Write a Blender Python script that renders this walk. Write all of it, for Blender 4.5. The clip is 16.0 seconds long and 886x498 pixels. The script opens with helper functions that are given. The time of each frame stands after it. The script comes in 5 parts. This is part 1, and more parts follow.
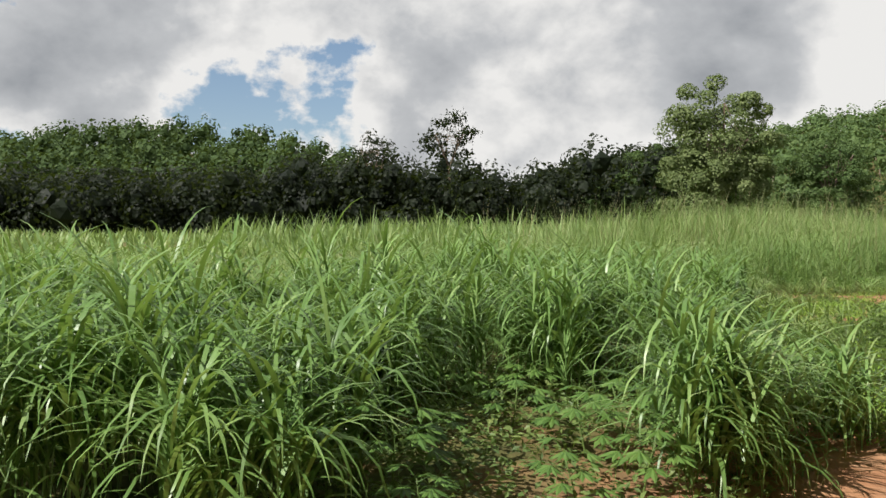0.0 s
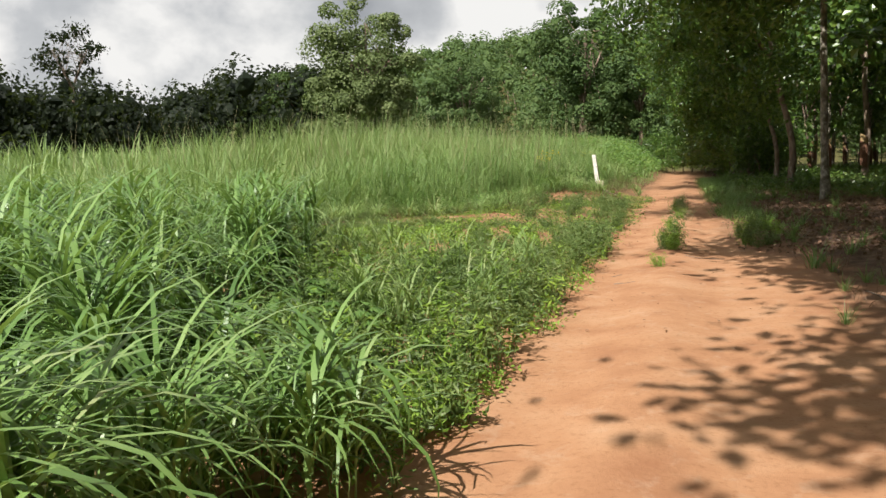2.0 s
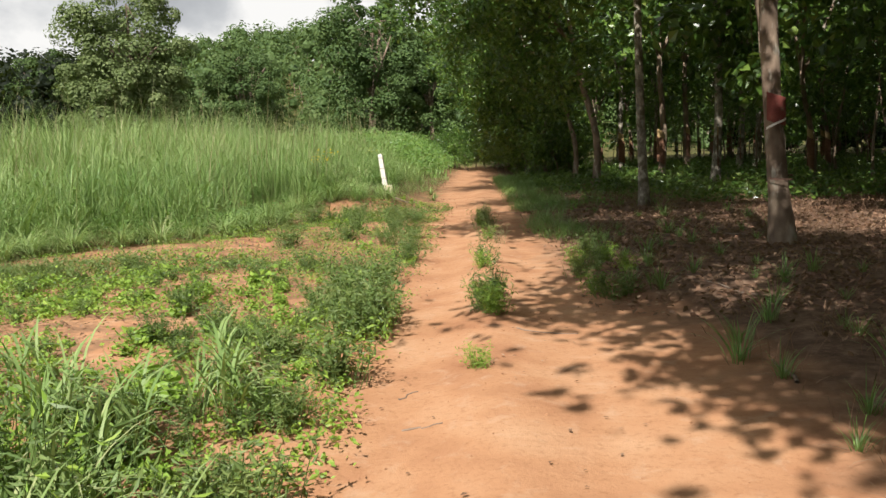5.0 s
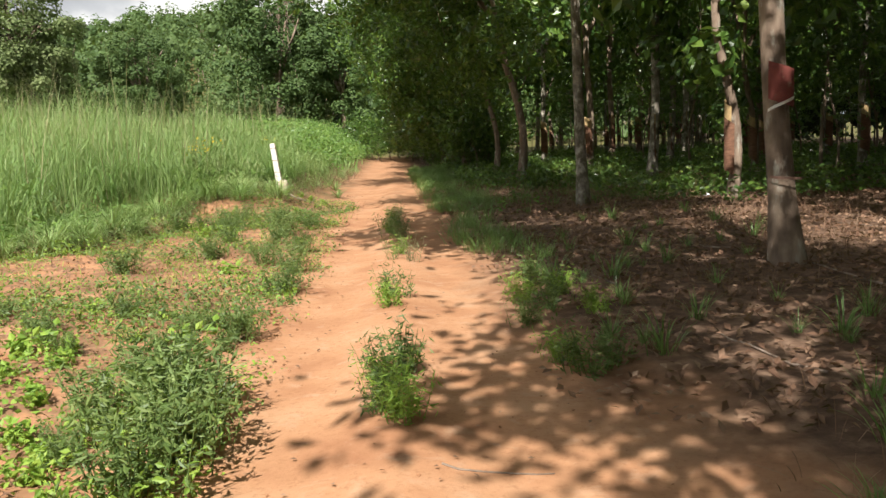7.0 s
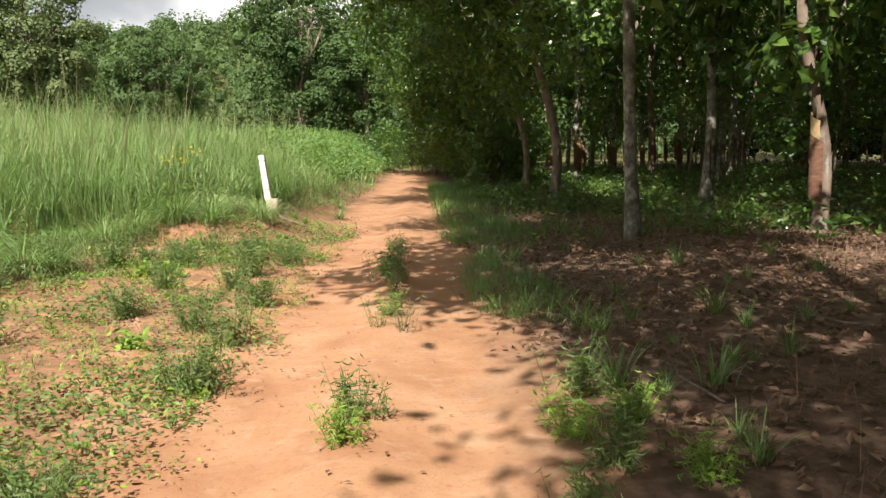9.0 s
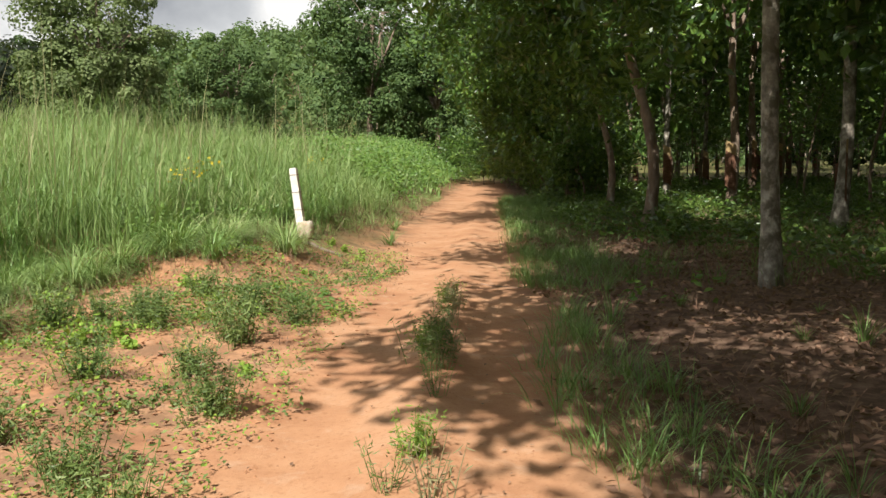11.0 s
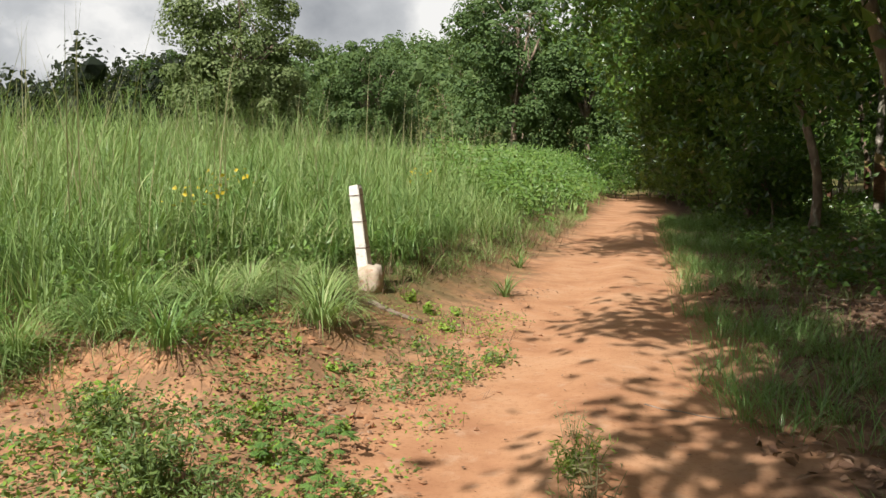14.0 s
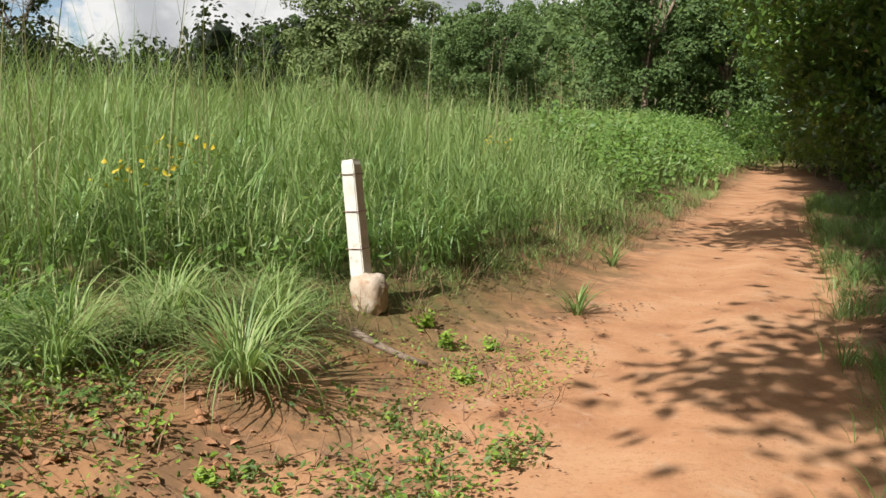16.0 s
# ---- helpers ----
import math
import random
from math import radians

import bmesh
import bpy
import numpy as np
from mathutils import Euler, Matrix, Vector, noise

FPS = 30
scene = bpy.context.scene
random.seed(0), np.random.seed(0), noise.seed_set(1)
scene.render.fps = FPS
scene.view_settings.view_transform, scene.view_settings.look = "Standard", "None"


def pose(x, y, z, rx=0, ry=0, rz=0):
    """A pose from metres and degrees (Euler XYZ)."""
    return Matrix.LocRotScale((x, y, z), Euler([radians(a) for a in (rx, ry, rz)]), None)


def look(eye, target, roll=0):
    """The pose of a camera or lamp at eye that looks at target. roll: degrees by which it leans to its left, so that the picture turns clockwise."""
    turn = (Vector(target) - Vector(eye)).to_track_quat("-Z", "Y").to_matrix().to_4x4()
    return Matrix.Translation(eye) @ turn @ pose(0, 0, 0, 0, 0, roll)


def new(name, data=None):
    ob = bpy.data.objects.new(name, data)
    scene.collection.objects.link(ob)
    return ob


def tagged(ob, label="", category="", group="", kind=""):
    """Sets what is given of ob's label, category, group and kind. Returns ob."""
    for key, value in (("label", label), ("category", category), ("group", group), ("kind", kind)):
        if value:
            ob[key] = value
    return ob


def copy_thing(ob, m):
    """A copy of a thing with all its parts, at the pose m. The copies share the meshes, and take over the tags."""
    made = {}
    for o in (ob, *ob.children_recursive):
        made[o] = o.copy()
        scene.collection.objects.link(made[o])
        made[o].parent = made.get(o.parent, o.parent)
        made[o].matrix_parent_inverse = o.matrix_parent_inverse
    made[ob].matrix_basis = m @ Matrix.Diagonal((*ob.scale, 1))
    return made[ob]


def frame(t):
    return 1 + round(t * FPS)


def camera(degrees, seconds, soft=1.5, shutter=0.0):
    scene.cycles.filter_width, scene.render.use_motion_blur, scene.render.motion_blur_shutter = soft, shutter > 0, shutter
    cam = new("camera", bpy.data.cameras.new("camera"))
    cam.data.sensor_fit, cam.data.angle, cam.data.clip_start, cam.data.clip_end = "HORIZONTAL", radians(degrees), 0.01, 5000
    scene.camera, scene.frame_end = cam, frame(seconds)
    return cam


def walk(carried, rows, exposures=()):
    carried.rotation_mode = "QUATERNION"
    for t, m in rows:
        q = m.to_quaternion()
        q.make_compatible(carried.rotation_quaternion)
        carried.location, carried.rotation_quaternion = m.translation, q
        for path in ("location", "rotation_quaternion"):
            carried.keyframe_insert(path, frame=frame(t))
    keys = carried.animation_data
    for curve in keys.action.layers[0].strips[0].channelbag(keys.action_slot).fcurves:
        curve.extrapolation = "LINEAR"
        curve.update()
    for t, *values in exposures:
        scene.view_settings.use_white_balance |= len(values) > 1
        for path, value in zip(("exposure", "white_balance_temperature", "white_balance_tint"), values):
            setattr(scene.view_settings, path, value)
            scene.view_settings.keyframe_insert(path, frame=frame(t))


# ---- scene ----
cam = camera(56.3, 16.0)
METRES, EYE, TILT, LEAN, TURN = 25.0, 1.4, -0.3, 0.0, 39.5
ROWS = [
    (0.0, 0.0, 0.0, 0.0, 0.0, 0.0, -0.0),
    (0.5, 0.0216, 0.0247, -0.0004, -4.99, -1.83, 0.67),
    (1.0, 0.0406, 0.0505, -0.0006, -11.34, -4.33, 1.5),
    (1.5, 0.0595, 0.074, -0.0015, -17.68, -4.41, 2.16),
    (2.0, 0.0785, 0.1, -0.0014, -22.97, -5.57, 2.09),
    (2.5, 0.0996, 0.1257, -0.0001, -27.42, -5.81, 3.05),
    (3.0, 0.1174, 0.1524, 0.0005, -29.66, -5.12, 1.16),
    (3.5, 0.1356, 0.1797, 0.0017, -32.52, -4.75, 2.37),
    (4.0, 0.1512, 0.2022, 0.0039, -34.04, -6.27, 1.25),
    (4.5, 0.1689, 0.2279, 0.0052, -35.77, -7.41, 2.66),
    (5.0, 0.1891, 0.2549, 0.0054, -37.1, -6.51, 2.57),
    (7.5, 0.2937, 0.3703, 0.0047, -43.37, -7.77, 2.51),
    (8.0, 0.3145, 0.3902, 0.0044, -42.9, -7.92, 2.49),
    (10.5, 0.4268, 0.5067, 0.0105, -38.01, -4.14, -0.39),
    (11.0, 0.4448, 0.5296, 0.0101, -35.95, -5.89, 0.96),
    (11.5, 0.4657, 0.5545, 0.0091, -34.19, -6.88, 1.58),
    (12.0, 0.4858, 0.582, 0.0098, -32.79, -6.8, 3.03),
    (12.5, 0.5046, 0.6067, 0.0083, -25.73, -7.6, 4.21),
    (13.0, 0.5226, 0.6322, 0.0097, -22.6, -6.82, 2.36),
    (13.5, 0.541, 0.6543, 0.0104, -24.44, -4.98, 1.78),
    (14.0, 0.5597, 0.6802, 0.0114, -25.65, -4.92, 1.0),
    (14.5, 0.5801, 0.7042, 0.0122, -27.04, -4.97, 1.8),
    (15.0, 0.5993, 0.7244, 0.0127, -23.89, -5.06, 0.63),
    (15.5, 0.618, 0.7475, 0.0124, -21.36, -6.79, 0.42),
    (16.0, 0.6346, 0.7684, 0.0124, -16.57, -7.03, 0.58),
]
walk(cam, [(t, pose(0, 0, EYE, TILT, LEAN, TURN) @ pose(METRES * x, METRES * y, METRES * z, 90 + pitch, roll, yaw)) for t, x, y, z, yaw, pitch, roll in ROWS],
     exposures=[(0.0, 0.44), (2.5, 0.58), (5.0, 0.64), (7.5, 0.86), (8.2, 0.86), (10.5, 0.76), (12.5, 0.64), (16.0, 0.54)])

# ---- world and sun: x runs to the right of the track, y along it ----
SUN_EL, SUN_FROM = 45.0, (-0.27, -0.96)      # height in degrees, and the side that the sun stands on
world = bpy.data.worlds.new("sky")
scene.world = world
world.use_nodes = True


def math_node(nt, op, a, b=None, clamp=False):
    n = nt.nodes.new("ShaderNodeMath")
    n.operation, n.use_clamp = op, clamp
    for i, v in enumerate((a, b)):
        if v is None:
            continue
        if isinstance(v, (int, float)):
            n.inputs[i].default_value = v
        else:
            nt.links.new(v, n.inputs[i])
    return n.outputs[0]


def build_sky():
    nt = world.node_tree
    nt.nodes.clear()
    N = nt.nodes.new
    L = nt.links.new
    out = N("ShaderNodeOutputWorld")
    sky = N("ShaderNodeTexSky")
    sky.sky_type = "NISHITA"
    sky.sun_disc = False
    sky.sun_elevation = radians(SUN_EL)
    sky.sun_rotation = math.atan2(SUN_FROM[0], SUN_FROM[1])
    blue = N("ShaderNodeBackground")
    blue.inputs[1].default_value = 0.085
    L(sky.outputs[0], blue.inputs[0])
    tc = N("ShaderNodeTexCoord")
    mp = N("ShaderNodeMapping")
    mp.inputs["Location"].default_value = (0.35, 0.1, 0.2)
    mp.inputs["Scale"].default_value = (1.0, 1.0, 1.35)
    L(tc.outputs["Generated"], mp.inputs[0])
    big = N("ShaderNodeTexNoise")
    big.inputs["Scale"].default_value = 3.1
    big.inputs["Detail"].default_value = 9
    big.inputs["Roughness"].default_value = 0.58
    L(mp.outputs[0], big.inputs["Vector"])
    cover = N("ShaderNodeValToRGB")
    cover.color_ramp.elements[0].position = 0.40
    cover.color_ramp.elements[1].position = 0.43
    L(big.outputs[0], cover.inputs[0])
    fine = N("ShaderNodeTexNoise")
    fine.inputs["Scale"].default_value = 6.5
    fine.inputs["Detail"].default_value = 7
    fine.inputs["Roughness"].default_value = 0.5
    fine.inputs["Distortion"].default_value = 0.15
    L(mp.outputs[0], fine.inputs["Vector"])
    tone = N("ShaderNodeValToRGB")
    els = tone.color_ramp.elements
    els[0].position, els[0].color = 0.45, (1.0, 0.99, 0.97, 1)
    els[1].position, els[1].color = 0.53, (0.62, 0.635, 0.655, 1)
    thick = els.new(0.66)
    thick.color = (0.36, 0.38, 0.41, 1)
    sep = N("ShaderNodeSeparateXYZ")
    L(tc.outputs["Generated"], sep.inputs[0])
    near_axis = math_node(nt, "MULTIPLY", math_node(nt, "SUBTRACT", sep.outputs[1], 0.65), 2.85, True)
    ahead = math_node(nt, "MULTIPLY", math_node(nt, "POWER", near_axis, 3.0), 0.1)
    body = math_node(nt, "ADD", math_node(nt, "MULTIPLY", big.outputs[0], 0.55), math_node(nt, "MULTIPLY", fine.outputs[0], 0.45))
    L(math_node(nt, "SUBTRACT", body, ahead), tone.inputs[0])
    cloud = N("ShaderNodeBackground")
    cloud.inputs[1].default_value = 0.62
    L(tone.outputs[0], cloud.inputs[0])
    mix = N("ShaderNodeMixShader")
    L(cover.outputs[0], mix.inputs[0])
    L(blue.outputs[0], mix.inputs[1])
    L(cloud.outputs[0], mix.inputs[2])
    L(mix.outputs[0], out.inputs[0])


build_sky()
sun_data = bpy.data.lights.new("sun", "SUN")
sun_data.energy, sun_data.angle, sun_data.color = 5.0, radians(0.55), (1.0, 0.96, 0.91)
sun = new("sun", sun_data)
horizontal = math.cos(radians(SUN_EL)) / math.hypot(*SUN_FROM)
sun.matrix_world = look((0, 0, 60), Vector((0, 0, 60)) - Vector((SUN_FROM[0] * horizontal, SUN_FROM[1] * horizontal, math.sin(radians(SUN_EL)))))


# ---- materials ----
def nodes_of(name):
    m = bpy.data.materials.new(name)
    m.use_nodes = True
    nt = m.node_tree
    nt.nodes.clear()
    return m, nt, nt.nodes.new, nt.links.new


def ramp(nt, fac, stops):
    r = nt.nodes.new("ShaderNodeValToRGB")
    els = r.color_ramp.elements
    while len(els) < len(stops):
        els.new(0.5)
    for e, (p, c) in zip(els, stops):
        e.position, e.color = p, (*c, 1)
    nt.links.new(fac, r.inputs[0])
    return r.outputs[0]


def noise_tex(nt, scale, detail=5, rough=0.55, vec=None, distortion=0.0):
    n = nt.nodes.new("ShaderNodeTexNoise")
    n.inputs["Scale"].default_value = scale
    n.inputs["Detail"].default_value = detail
    n.inputs["Roughness"].default_value = rough
    n.inputs["Distortion"].default_value = distortion
    if vec is not None:
        nt.links.new(vec, n.inputs["Vector"])
    return n.outputs[0]


def mix_col(nt, fac, a, b, mode="MIX"):
    n = nt.nodes.new("ShaderNodeMix")
    n.data_type, n.blend_type = "RGBA", mode
    for sock, v in ((n.inputs[0], fac), (n.inputs[6], a), (n.inputs[7], b)):
        if isinstance(v, (int, float)):
            sock.default_value = v
        elif isinstance(v, tuple):
            sock.default_value = (*v, 1)
        else:
            nt.links.new(v, sock)
    return n.outputs[2]


def bump_of(nt, height, strength, distance):
    b = nt.nodes.new("ShaderNodeBump")
    b.inputs["Strength"].default_value = strength
    b.inputs["Distance"].default_value = distance
    nt.links.new(height, b.inputs["Height"])
    return b.outputs[0]


def leaf_material(name, stops, patch=0.35, rough=0.45, through_light=0.35, spec=0.4):
    """Foliage: a colour for every leaf of its own, drifting from patch to patch, and light that comes through it."""
    m, nt, N, L = nodes_of(name)
    out = N("ShaderNodeOutputMaterial")
    geo = N("ShaderNodeNewGeometry")
    drift = noise_tex(nt, patch, 3, 0.5, geo.outputs["Position"])
    fac = math_node(nt, "ADD", math_node(nt, "MULTIPLY", geo.outputs["Random Per Island"], 0.6), math_node(nt, "MULTIPLY", math_node(nt, "SUBTRACT", drift, 0.3), 0.9), True)
    col = ramp(nt, fac, stops)
    mottle = noise_tex(nt, 38.0, 2, 0.5, geo.outputs["Position"])
    col = mix_col(nt, math_node(nt, "MULTIPLY", mottle, 0.2), col, tuple(0.6 * c for c in stops[0][1]))
    p = N("ShaderNodeBsdfPrincipled")
    p.inputs["Roughness"].default_value = rough
    p.inputs["Specular IOR Level"].default_value = spec
    L(col, p.inputs["Base Color"])
    tr = N("ShaderNodeBsdfTranslucent")
    warm = mix_col(nt, 0.5, col, (0.30, 0.42, 0.05), "MIX")
    L(warm, tr.inputs[0])
    mx = N("ShaderNodeMixShader")
    mx.inputs[0].default_value = through_light
    L(p.outputs[0], mx.inputs[1])
    L(tr.outputs[0], mx.inputs[2])
    L(mx.outputs[0], out.inputs[0])
    return m


def plain_material(name, stops, scale, rough=0.85, bump=0.3, bump_scale=60.0, bump_dist=0.004, second=None, stretch=(1, 1, 1), spec=0.3):
    """Matter with two scales of colour and a fine relief."""
    m, nt, N, L = nodes_of(name)
    out = N("ShaderNodeOutputMaterial")
    tc = N("ShaderNodeTexCoord")
    mp = N("ShaderNodeMapping")
    mp.inputs["Scale"].default_value = stretch
    L(tc.outputs["Object"], mp.inputs[0])
    v = mp.outputs[0]
    col = ramp(nt, noise_tex(nt, scale, 6, 0.6, v), stops)
    if second:
        sc, lo, hi, c = second
        spots = ramp(nt, noise_tex(nt, sc, 4, 0.6, v), [(lo, (0, 0, 0)), (hi, (1, 1, 1))])
        col = mix_col(nt, spots, col, c)
    p = N("ShaderNodeBsdfPrincipled")
    p.inputs["Roughness"].default_value = rough
    p.inputs["Specular IOR Level"].default_value = spec
    L(col, p.inputs["Base Color"])
    L(bump_of(nt, noise_tex(nt, bump_scale, 5, 0.65, v), bump, bump_dist), p.inputs["Normal"])
    L(p.outputs[0], out.inputs[0])
    return m


def ground_material():
    """Laterite on the track and the clearing, litter under the trees, dark soil under the grass."""
    m, nt, N, L = nodes_of("laterite_ground")
    out = N("ShaderNodeOutputMaterial")
    geo = N("ShaderNodeNewGeometry")
    pos = geo.outputs["Position"]
    sep = N("ShaderNodeSeparateXYZ")
    L(pos, sep.inputs[0])
    wob = noise_tex(nt, 0.9, 4, 0.6, pos)
    x = math_node(nt, "ADD", sep.outputs[0], math_node(nt, "MULTIPLY", math_node(nt, "SUBTRACT", wob, 0.5), 1.6))
    soil = ramp(nt, noise_tex(nt, 1.3, 6, 0.6, pos), [(0.25, (0.31, 0.142, 0.072)), (0.5, (0.43, 0.224, 0.117)), (0.75, (0.50, 0.296, 0.170))])
    grit = noise_tex(nt, 26.0, 5, 0.7, pos)
    soil = mix_col(nt, ramp(nt, grit, [(0.52, (0, 0, 0)), (0.72, (0.55, 0.55, 0.55))]), soil, (0.24, 0.11, 0.05))
    pale = noise_tex(nt, 5.0, 5, 0.65, pos, 0.4)
    soil = mix_col(nt, ramp(nt, pale, [(0.55, (0, 0, 0)), (0.72, (0.5, 0.5, 0.5))]), soil, (0.50, 0.335, 0.22))
    crumbs = ramp(nt, noise_tex(nt, 3.2, 6, 0.7, pos), [(0.42, (0, 0, 0)), (0.56, (0.8, 0.8, 0.8))])
    aside = ramp(nt, math_node(nt, "MULTIPLY", math_node(nt, "ADD", x, 3.0), 0.5), [(0.55, (1, 1, 1)), (0.8, (0, 0, 0))])
    soil = mix_col(nt, math_node(nt, "MULTIPLY", crumbs, aside), soil, (0.20, 0.115, 0.065))
    litter = ramp(nt, noise_tex(nt, 7.0, 7, 0.7, pos), [(0.3, (0.07, 0.042, 0.028)), (0.5, (0.14, 0.085, 0.055)), (0.7, (0.25, 0.165, 0.11))])
    under = ramp(nt, noise_tex(nt, 3.0, 6, 0.65, pos), [(0.3, (0.055, 0.06, 0.022)), (0.5, (0.10, 0.105, 0.035)), (0.7, (0.22, 0.13, 0.06))])
    early = math_node(nt, "MULTIPLY", math_node(nt, "SUBTRACT", 18.0, sep.outputs[1]), 0.2, True)
    right = ramp(nt, math_node(nt, "MULTIPLY", math_node(nt, "SUBTRACT", x, math_node(nt, "MULTIPLY", early, 0.7)), 0.25), [(0.09, (0, 0, 0)), (0.30, (1, 1, 1))])
    col = mix_col(nt, right, soil, litter)
    # the clearing of bare soil ends some metres to the left, and behind and beyond it grass grows
    left = ramp(nt, math_node(nt, "MULTIPLY", math_node(nt, "ADD", x, 12.0), 0.1), [(0.35, (1, 1, 1)), (0.62, (0, 0, 0))])
    y = math_node(nt, "ADD", sep.outputs[1], math_node(nt, "MULTIPLY", math_node(nt, "SUBTRACT", wob, 0.5), 5.0))
    beyond = ramp(nt, math_node(nt, "MULTIPLY", math_node(nt, "SUBTRACT", y, 24.0), 0.1), [(0.3, (0, 0, 0)), (0.65, (1, 1, 1))])
    before = ramp(nt, math_node(nt, "MULTIPLY", math_node(nt, "SUBTRACT", 14.0, y), 0.1), [(0.2, (0, 0, 0)), (0.5, (1, 1, 1))])
    off = ramp(nt, math_node(nt, "MULTIPLY", math_node(nt, "ADD", x, 6.0), 0.2), [(0.62, (1, 1, 1)), (0.84, (0, 0, 0))])
    ends = math_node(nt, "MULTIPLY", math_node(nt, "MAXIMUM", beyond, before), off)
    col = mix_col(nt, math_node(nt, "MAXIMUM", left, ends), col, under)
    far = ramp(nt, math_node(nt, "MULTIPLY", math_node(nt, "SUBTRACT", y, 68.0), 0.05), [(0.1, (0, 0, 0)), (0.9, (1, 1, 1))])
    col = mix_col(nt, far, col, under)
    p = N("ShaderNodeBsdfPrincipled")
    p.inputs["Roughness"].default_value = 0.95
    p.inputs["Specular IOR Level"].default_value = 0.15
    L(col, p.inputs["Base Color"])
    rel = math_node(nt, "ADD", noise_tex(nt, 9.0, 7, 0.7, pos), math_node(nt, "MULTIPLY", noise_tex(nt, 55.0, 4, 0.7, pos), 0.35))
    L(bump_of(nt, rel, 0.4, 0.02), p.inputs["Normal"])
    L(p.outputs[0], out.inputs[0])
    return m


GROUND = ground_material()
GRASS = leaf_material("guinea_grass", [(0.0, (0.066, 0.136, 0.038)), (0.4, (0.160, 0.285, 0.073)), (0.75, (0.265, 0.410, 0.125)), (0.95, (0.42, 0.50, 0.22)), (1.0, (0.46, 0.43, 0.23))], 1.1, 0.4, 0.32, 0.5)
TALL = leaf_material("tall_field_grass", [(0.0, (0.095, 0.172, 0.052)), (0.4, (0.220, 0.330, 0.102)), (0.74, (0.345, 0.438, 0.165)), (0.92, (0.52, 0.52, 0.27)), (1.0, (0.56, 0.42, 0.27))], 0.6, 0.5, 0.33, 0.3)
SEED = leaf_material("grass_seed_heads", [(0.0, (0.20, 0.19, 0.09)), (0.5, (0.30, 0.27, 0.14)), (1.0, (0.40, 0.34, 0.2))], 0.4, 0.7, 0.25, 0.2)
WEED = leaf_material("weed_leaf", [(0.0, (0.10, 0.19, 0.030)), (0.5, (0.245, 0.395, 0.056)), (1.0, (0.43, 0.545, 0.095))], 0.9, 0.5, 0.35)
BUSH = leaf_material("dark_weed_leaf", [(0.0, (0.062, 0.112, 0.030)), (0.6, (0.155, 0.228, 0.062)), (1.0, (0.290, 0.340, 0.110))], 0.9, 0.5, 0.3)
SHRUB = leaf_material("shrub_leaf", [(0.0, (0.052, 0.118, 0.022)), (0.5, (0.122, 0.224, 0.041)), (1.0, (0.218, 0.317, 0.067))], 0.25, 0.45, 0.3)
CASSAVA = leaf_material("cassava_leaf", [(0.0, (0.045, 0.105, 0.024)), (0.5, (0.095, 0.185, 0.040)), (1.0, (0.18, 0.285, 0.070))], 0.8, 0.5, 0.25, 0.3)
RUBBER = leaf_material("rubber_leaf", [(0.0, (0.016, 0.042, 0.010)), (0.4, (0.052, 0.110, 0.020)), (0.7, (0.130, 0.220, 0.038)), (1.0, (0.28, 0.34, 0.07))], 0.5, 0.33, 0.28, 0.5)
# far leaves with shade put into the colour, darker than the foliage itself
FARSHADE = leaf_material("woodland_leaf_shaded", [(0.0, (0.004, 0.008, 0.003)), (0.5, (0.008, 0.014, 0.005)), (1.0, (0.017, 0.026, 0.007))], 0.08, 0.6, 0.12, 0.2)
FARHILL = leaf_material("hill_leaf", [(0.0, (0.030, 0.055, 0.018)), (0.6, (0.055, 0.092, 0.027)), (1.0, (0.090, 0.130, 0.042))], 0.05, 0.7, 0.12, 0.15)
FARMID = leaf_material("woodland_leaf_green", [(0.0, (0.042, 0.078, 0.027)), (0.5, (0.080, 0.132, 0.040)), (1.0, (0.140, 0.190, 0.064))], 0.06, 0.6, 0.18, 0.2)
OLIVE = leaf_material("big_tree_leaf", [(0.0, (0.068, 0.099, 0.033)), (0.5, (0.143, 0.188, 0.068)), (1.0, (0.240, 0.277, 0.120))], 0.2, 0.6, 0.22, 0.25)
DRY = leaf_material("dry_leaf", [(0.0, (0.10, 0.050, 0.032)), (0.5, (0.22, 0.125, 0.078)), (0.85, (0.36, 0.235, 0.155)), (1.0, (0.52, 0.38, 0.27))], 0.5, 0.75, 0.1, 0.2)
BARK = plain_material("rubber_bark", [(0.3, (0.08, 0.055, 0.038)), (0.5, (0.19, 0.137, 0.097)), (0.7, (0.36, 0.285, 0.205))], 3.0, 0.9, 0.7, 14.0, 0.02, (5.0, 0.56, 0.66, (0.34, 0.31, 0.25)), (1, 1, 0.45))
PALEBARK = plain_material("pale_mottled_bark", [(0.3, (0.09, 0.075, 0.058)), (0.5, (0.24, 0.21, 0.165)), (0.68, (0.46, 0.43, 0.35))], 9.0, 0.9, 0.7, 22.0, 0.015, (5.0, 0.50, 0.58, (0.12, 0.105, 0.07)), (1, 1, 0.8))
TAPPED = plain_material("tapped_bark", [(0.3, (0.10, 0.05, 0.03)), (0.6, (0.20, 0.10, 0.06)), (0.8, (0.27, 0.15, 0.09))], 6.0, 0.9, 0.6, 40.0, 0.008, None, (1, 1, 3.0))
RED = plain_material("red_painted_bark", [(0.3, (0.11, 0.03, 0.022)), (0.6, (0.18, 0.045, 0.035)), (0.8, (0.24, 0.075, 0.055))], 7.0, 0.85, 0.5, 30.0, 0.008, (9.0, 0.6, 0.75, (0.16, 0.09, 0.06)))
